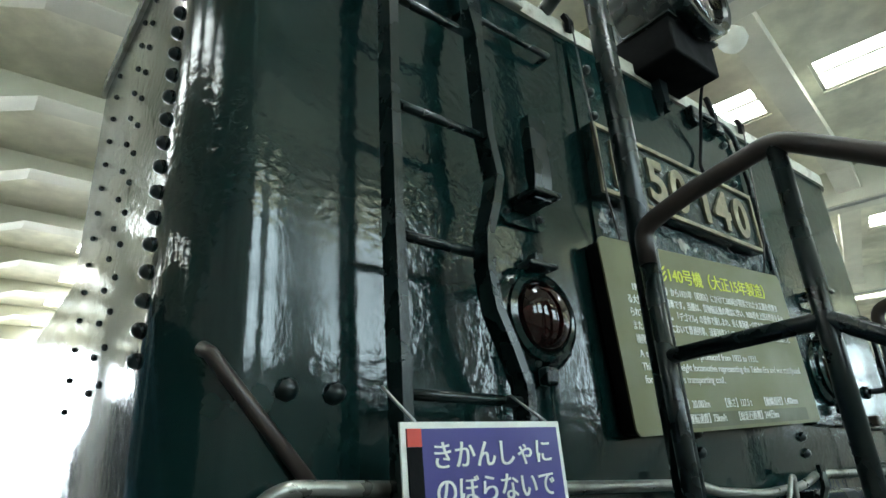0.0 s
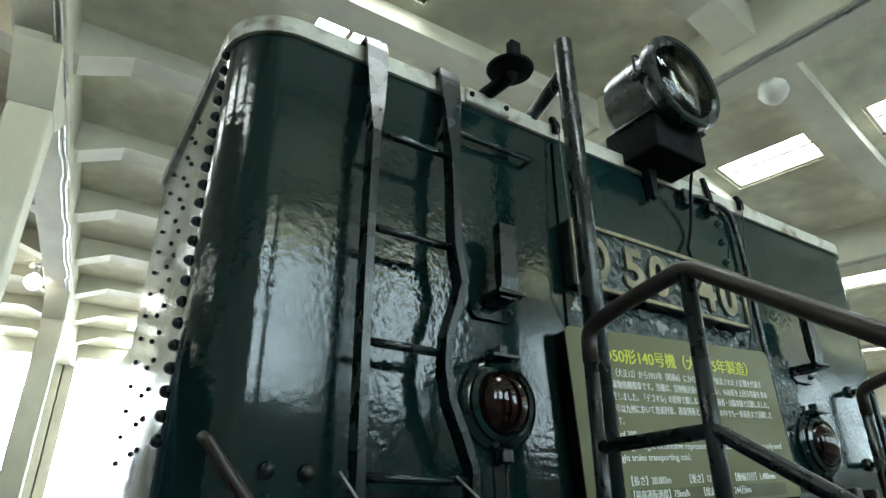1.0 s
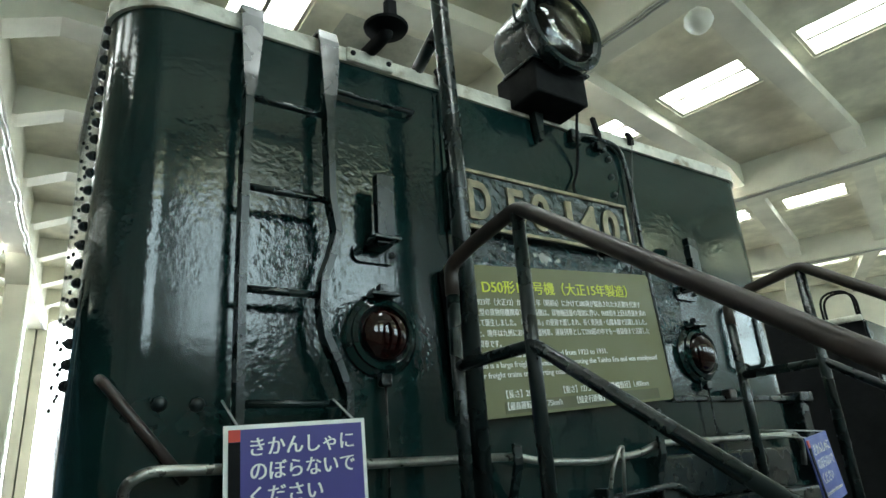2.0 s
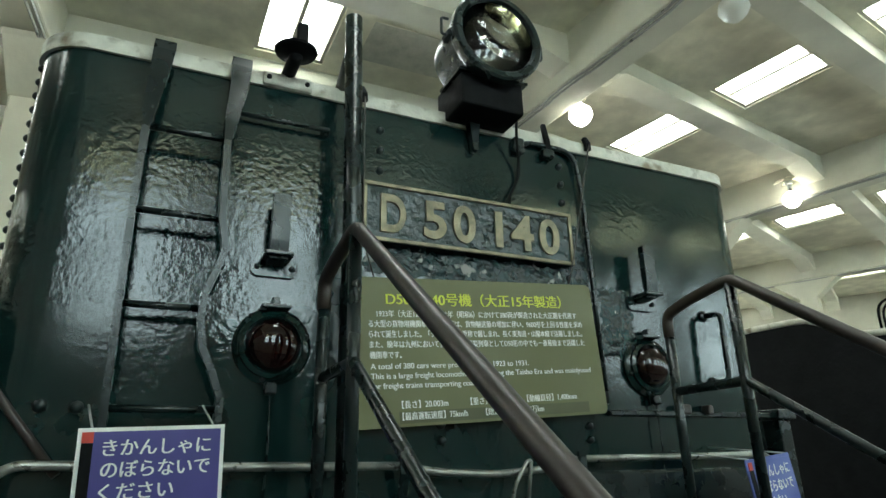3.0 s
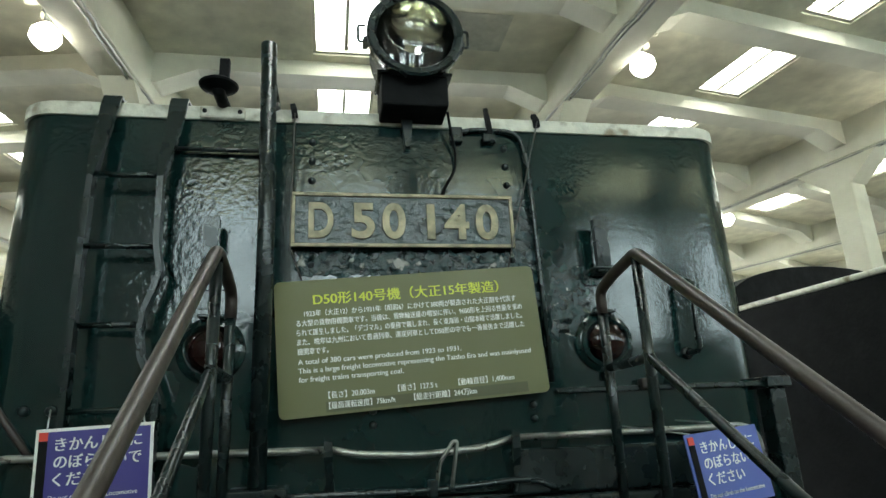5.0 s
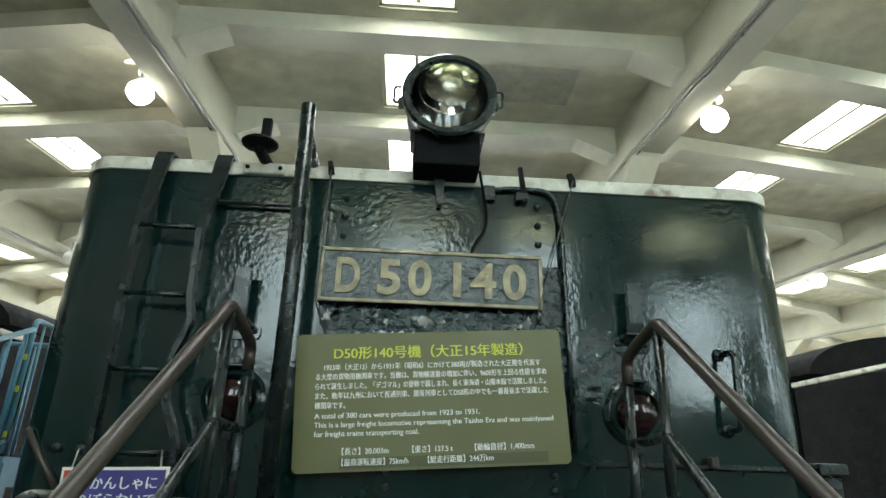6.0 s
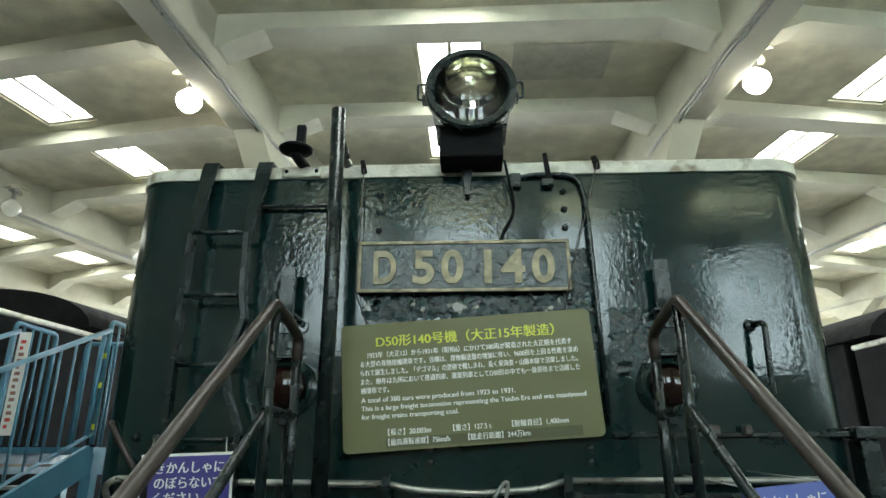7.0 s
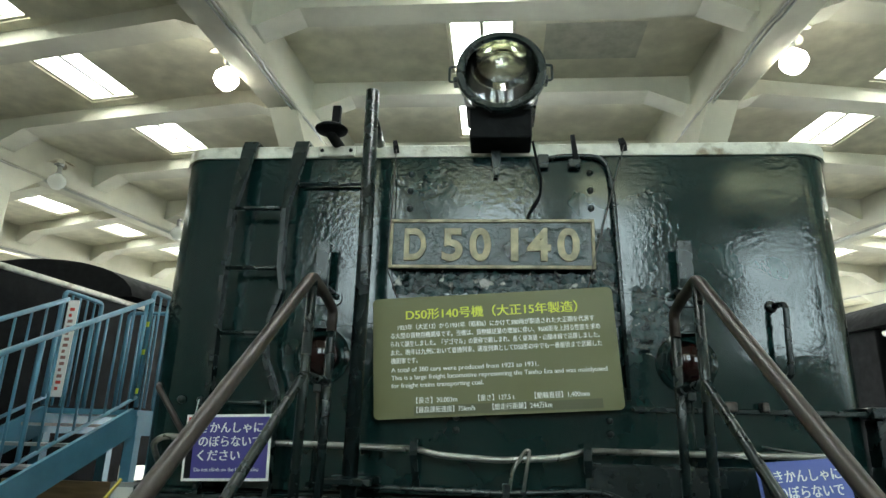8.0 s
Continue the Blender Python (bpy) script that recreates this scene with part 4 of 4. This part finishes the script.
# ---- neighbouring engines ----
def neighbour(a, rear, lift):
    """Tender and cab of the engine in the next bay; rear: where the tender ends, lift: extra height of its side."""
    m = bay_frame(a)
    ob = new("locomotive")
    ob.matrix_world = m @ Matrix.Translation((0, -APEX, 0))
    bpy.context.view_layer.update()
    tagged(ob, "black steam locomotive with its tender in the next bay", "locomotive", "neighbouring engines")
    hw = 1.42

    def p(name, bm, mat, label="", smooth=False):
        return part(name, bm, mat, ob, label, smooth)

    bm = bmesh.new()
    rr = Matrix.Rotation(radians(90), 4, "Z")
    edge = [(3.2, 2.60 + lift), (1.35, 2.62 + lift), (1.22, 2.61 + lift), (1.08, 2.56 + lift), (0.95, 2.47 + lift), (0.84, 2.43 + lift), (0.72, 2.42 + lift), (rear, 2.42 + lift)]
    out = [(rear, 0.9), (3.2, 0.9)] + edge
    prism(bm, out, -hw, hw, rr)
    p("tender_body", bm, SOOT, "dull black tender side")
    for s in (-1, 1):
        bm = bmesh.new()
        line = [(s * (hw + 0.004), y, z + 0.012) for y, z in edge]
        tube(bm, line, 0.026, 8)
        p("edge_line", bm, RIM, "white-painted top edge")
    bm = bmesh.new()
    box(bm, (-hw + 0.02, rear - 0.02, 0.95), (hw - 0.02, rear - 0.004, 2.40 + lift), None, 0.006)
    p("end_plate", bm, PAINT, "glossy black end plate")
    for k in range(2):
        bm = bmesh.new()
        x = -hw + 0.12 + 0.10 * k
        tube(bm, bend([(x, rear + 0.05, 2.4 + lift), (x, rear + 0.05, 2.70 + lift), (x, rear + 0.30, 2.70 + lift), (x, rear + 0.30, 2.4 + lift)], 0.12), 0.010, 8)
        p("hoop_rail", bm, SOOT, "black hoop rail")
    bm = bmesh.new()
    box(bm, (-hw, 3.3, 1.3), (hw, 5.0, 2.7 + lift), None, 0.02)
    p("cab", bm, SOOT)
    bm = bmesh.new()
    arch = [(1.5 * math.sin(t), 2.66 + 0.46 * math.cos(t) + lift) for t in [radians(-88 + 11 * k) for k in range(17)]]
    prism(bm, arch, 2.9, 5.2)
    p("cab_roof", bm, SOOT, "arched black cab roof", True)
    bm = bmesh.new()
    lathe(bm, [(0, 0), (0.88, 0), (0.9, 0.02), (0.9, 6.5), (0, 6.6)], Matrix.Translation((0, 5.0, 2.3)) @ Matrix.Rotation(radians(-90), 4, "X"), 32)
    p("boiler", bm, SOOT, "", True)
    bm = bmesh.new()
    box(bm, (-1.2, rear + 0.1, 0.5), (1.2, 11, 0.9))
    p("frame", bm, SOOT)
    for y in [y for y in (-1.6, -0.2, 1.2, 2.6, 6, 7.6, 9.2) if y > rear + 0.4]:
        for s in (-1, 1):
            bm = bmesh.new()
            lathe(bm, [(0, -0.06), (0.46, -0.06), (0.46, 0.06), (0, 0.06)], Matrix.Translation((s * 0.65, y, 0.47)) @ Matrix.Rotation(radians(90), 4, "Y"), 24)
            p("wheel", bm, SOOT)
    return ob


neighbour(radians(-10.6), -2.5, 0.2)
neighbour(radians(10.6), 0.42, 0.06)


# ---- blue access stairs beside the next engine ----
stairs = thing("blue_stairs", (-3.0, 2.5, 0), "blue-painted steel access stairs with barred railings", "stairs")
D = Vector((-0.13, -0.99, 0)).normalized()      # the way down
A = Vector((-1, 0, 0))                            # across, away from the tender
TOPZ, P0 = 1.78, Vector((-2.75, 2.15, 1.78))


def down(s, side, z):
    """A point s along the flight on the near (0) or far (1) side, z above the nosing line."""
    return P0 + D * s + A * 0.72 * side + Vector((0, 0, -0.47 * s + z))


for side in (0, 1):
    bm = bmesh.new()
    strap(bm, [down(0, side, -0.08), down(2.9, side, -0.08)], [0.03, 0.03], 0.2)
    wpart("stringer", bm, BLUE, stairs)
    for h in (0.10, 0.86):
        bm = bmesh.new()
        tube(bm, [down(0, side, h), down(2.9, side, h)], 0.019 if h > 0.5 else 0.013, 10)
        wpart("rail", bm, BLUE, stairs)
    for k in range(22):
        s = 0.06 + 0.132 * k
        bm = bmesh.new()
        tube(bm, [down(s, side, 0.10), down(s, side, 0.86)], 0.009 if k % 7 else 0.016, 6)
        wpart("baluster", bm, BLUE, stairs)
for k in range(10):
    bm = bmesh.new()
    q = down(0.12 + 0.29 * k, 0, -0.06)
    box(bm, (q.x - 0.70, q.y - 0.13, q.z - 0.02), (q.x - 0.01, q.y + 0.13, q.z), None)
    wpart("tread", bm, STEEL, stairs, "grey chequered tread")
bm = bmesh.new()
box(bm, (P0.x - 0.76, P0.y, TOPZ - 0.04), (P0.x + 0.02, P0.y + 0.95, TOPZ))
box(bm, (P0.x, P0.y, TOPZ - 0.19), (P0.x + 0.03, P0.y + 0.95, TOPZ - 0.041))
box(bm, (P0.x - 0.76, P0.y - 0.0, TOPZ - 0.19), (P0.x - 0.73, P0.y + 0.95, TOPZ - 0.041))
wpart("platform", bm, BLUE, stairs)
for x, y in ((0.0, 0.03), (0.0, 0.9), (-0.74, 0.03), (-0.74, 0.9)):
    bm = bmesh.new()
    box(bm, (P0.x + x - 0.04, P0.y + y - 0.04, 0), (P0.x + x + 0.04, P0.y + y + 0.04, TOPZ - 0.19))
    wpart("leg", bm, BLUE, stairs)
for (x0, y0), (x1, y1), n in (((0, 0.0), (0, 0.95), 8), ((0, 0.95), (-0.76, 0.95), 6), ((-0.76, 0.0), (-0.76, 0.5), 5)):
    a, b = P0 + Vector((x0, y0, 0)), P0 + Vector((x1, y1, 0))
    bm = bmesh.new()
    up = Vector((0, 0, 1))
    tube(bm, bend([a + up * 0.02, a + up * 0.93, b + up * 0.93, b + up * 0.02], 0.05), 0.018, 10)
    wpart("landing_rail", bm, BLUE, stairs)
    for k in range(1, n):
        q = a.lerp(b, k / n)
        bm = bmesh.new()
        tube(bm, [q + up * 0.02, q + up * 0.93], 0.009, 6)
        wpart("baluster", bm, BLUE, stairs)

ob = thing("notice_strip", (-3.4, 2.2, 1.9), "tall narrow white notice strip with red marks on the railing", "sign")
bm = bmesh.new()
box(bm, (-3.43, 2.10, 1.86), (-3.34, 2.106, 2.62))
wpart("strip", bm, WHITE, ob)
for k in range(14):
    bm = bmesh.new()
    box(bm, (-3.405, 2.095, 1.91 + 0.048 * k), (-3.365 if k % 3 else -3.38, 2.099, 1.935 + 0.048 * k))
    wpart("mark", bm, RED if k in (0, 1, 12, 13) else REDGREY, ob, "unreadable printed mark")
ob = thing("safety_chain", (-2.8, 0.8, 1.1), "yellow plastic chain hung across the stairs' side", "chain")
bm = bmesh.new()
a, b = down(1.25, 0, -0.2), Vector((-2.45, 1.6, 1.32))
pts = [a.lerp(b, t / 14) - Vector((0, 0, 0.9 * (t / 14) * (1 - t / 14))) for t in range(15)]
tube(bm, pts, 0.011, 6)
wpart("links", bm, CHAIN, ob)
ob = thing("plywood_panel", (-2.9, 1.9, 0), "weathered plywood panel standing under the stairs", "panel")
bm = bmesh.new()
box(bm, (-3.9, 2.2, 0.0), (-2.62, 2.24, 1.25), None, 0.004)
wpart("board", bm, WOOD, ob)

YELLOWTAPE = material("yellow_tape", (0.62, 0.62, 0.04), 0.5, vary=0.05)
for z in (2.42, 2.20, 1.90):
    bm = bmesh.new()
    box(bm, (P0.x - 0.012, P0.y - 0.026, z), (P0.x + 0.012, P0.y - 0.020, z + 0.04))
    wpart("tape_mark", bm, YELLOWTAPE, stairs, "yellow tape mark")
ob = thing("framed_poster", (-2.35, 1.62, 0.8), "small white framed poster with a red mark standing by the stairs", "poster")
bm = bmesh.new()
box(bm, (-2.52, 1.60, 0.0), (-2.18, 1.63, 1.30), None, 0.004)
wpart("frame", bm, STEEL, ob)
bm = bmesh.new()
box(bm, (-2.50, 1.594, 0.6), (-2.20, 1.599, 1.27))
wpart("sheet", bm, WHITE, ob)
bm = bmesh.new()
box(bm, (-2.46, 1.590, 0.75), (-2.24, 1.593, 1.2))
wpart("print", bm, RED, ob, "red printed block")
ob = thing("crate", (-3.4, 2.6, 0), "plain wooden crate under the stairs", "crate")
for z in (0.0, 0.24, 0.48, 0.72):
    bm = bmesh.new()
    box(bm, (-3.9, 2.5, z), (-2.6, 3.1, z + 0.22), None, 0.006)
    wpart("plank", bm, WOOD, ob)
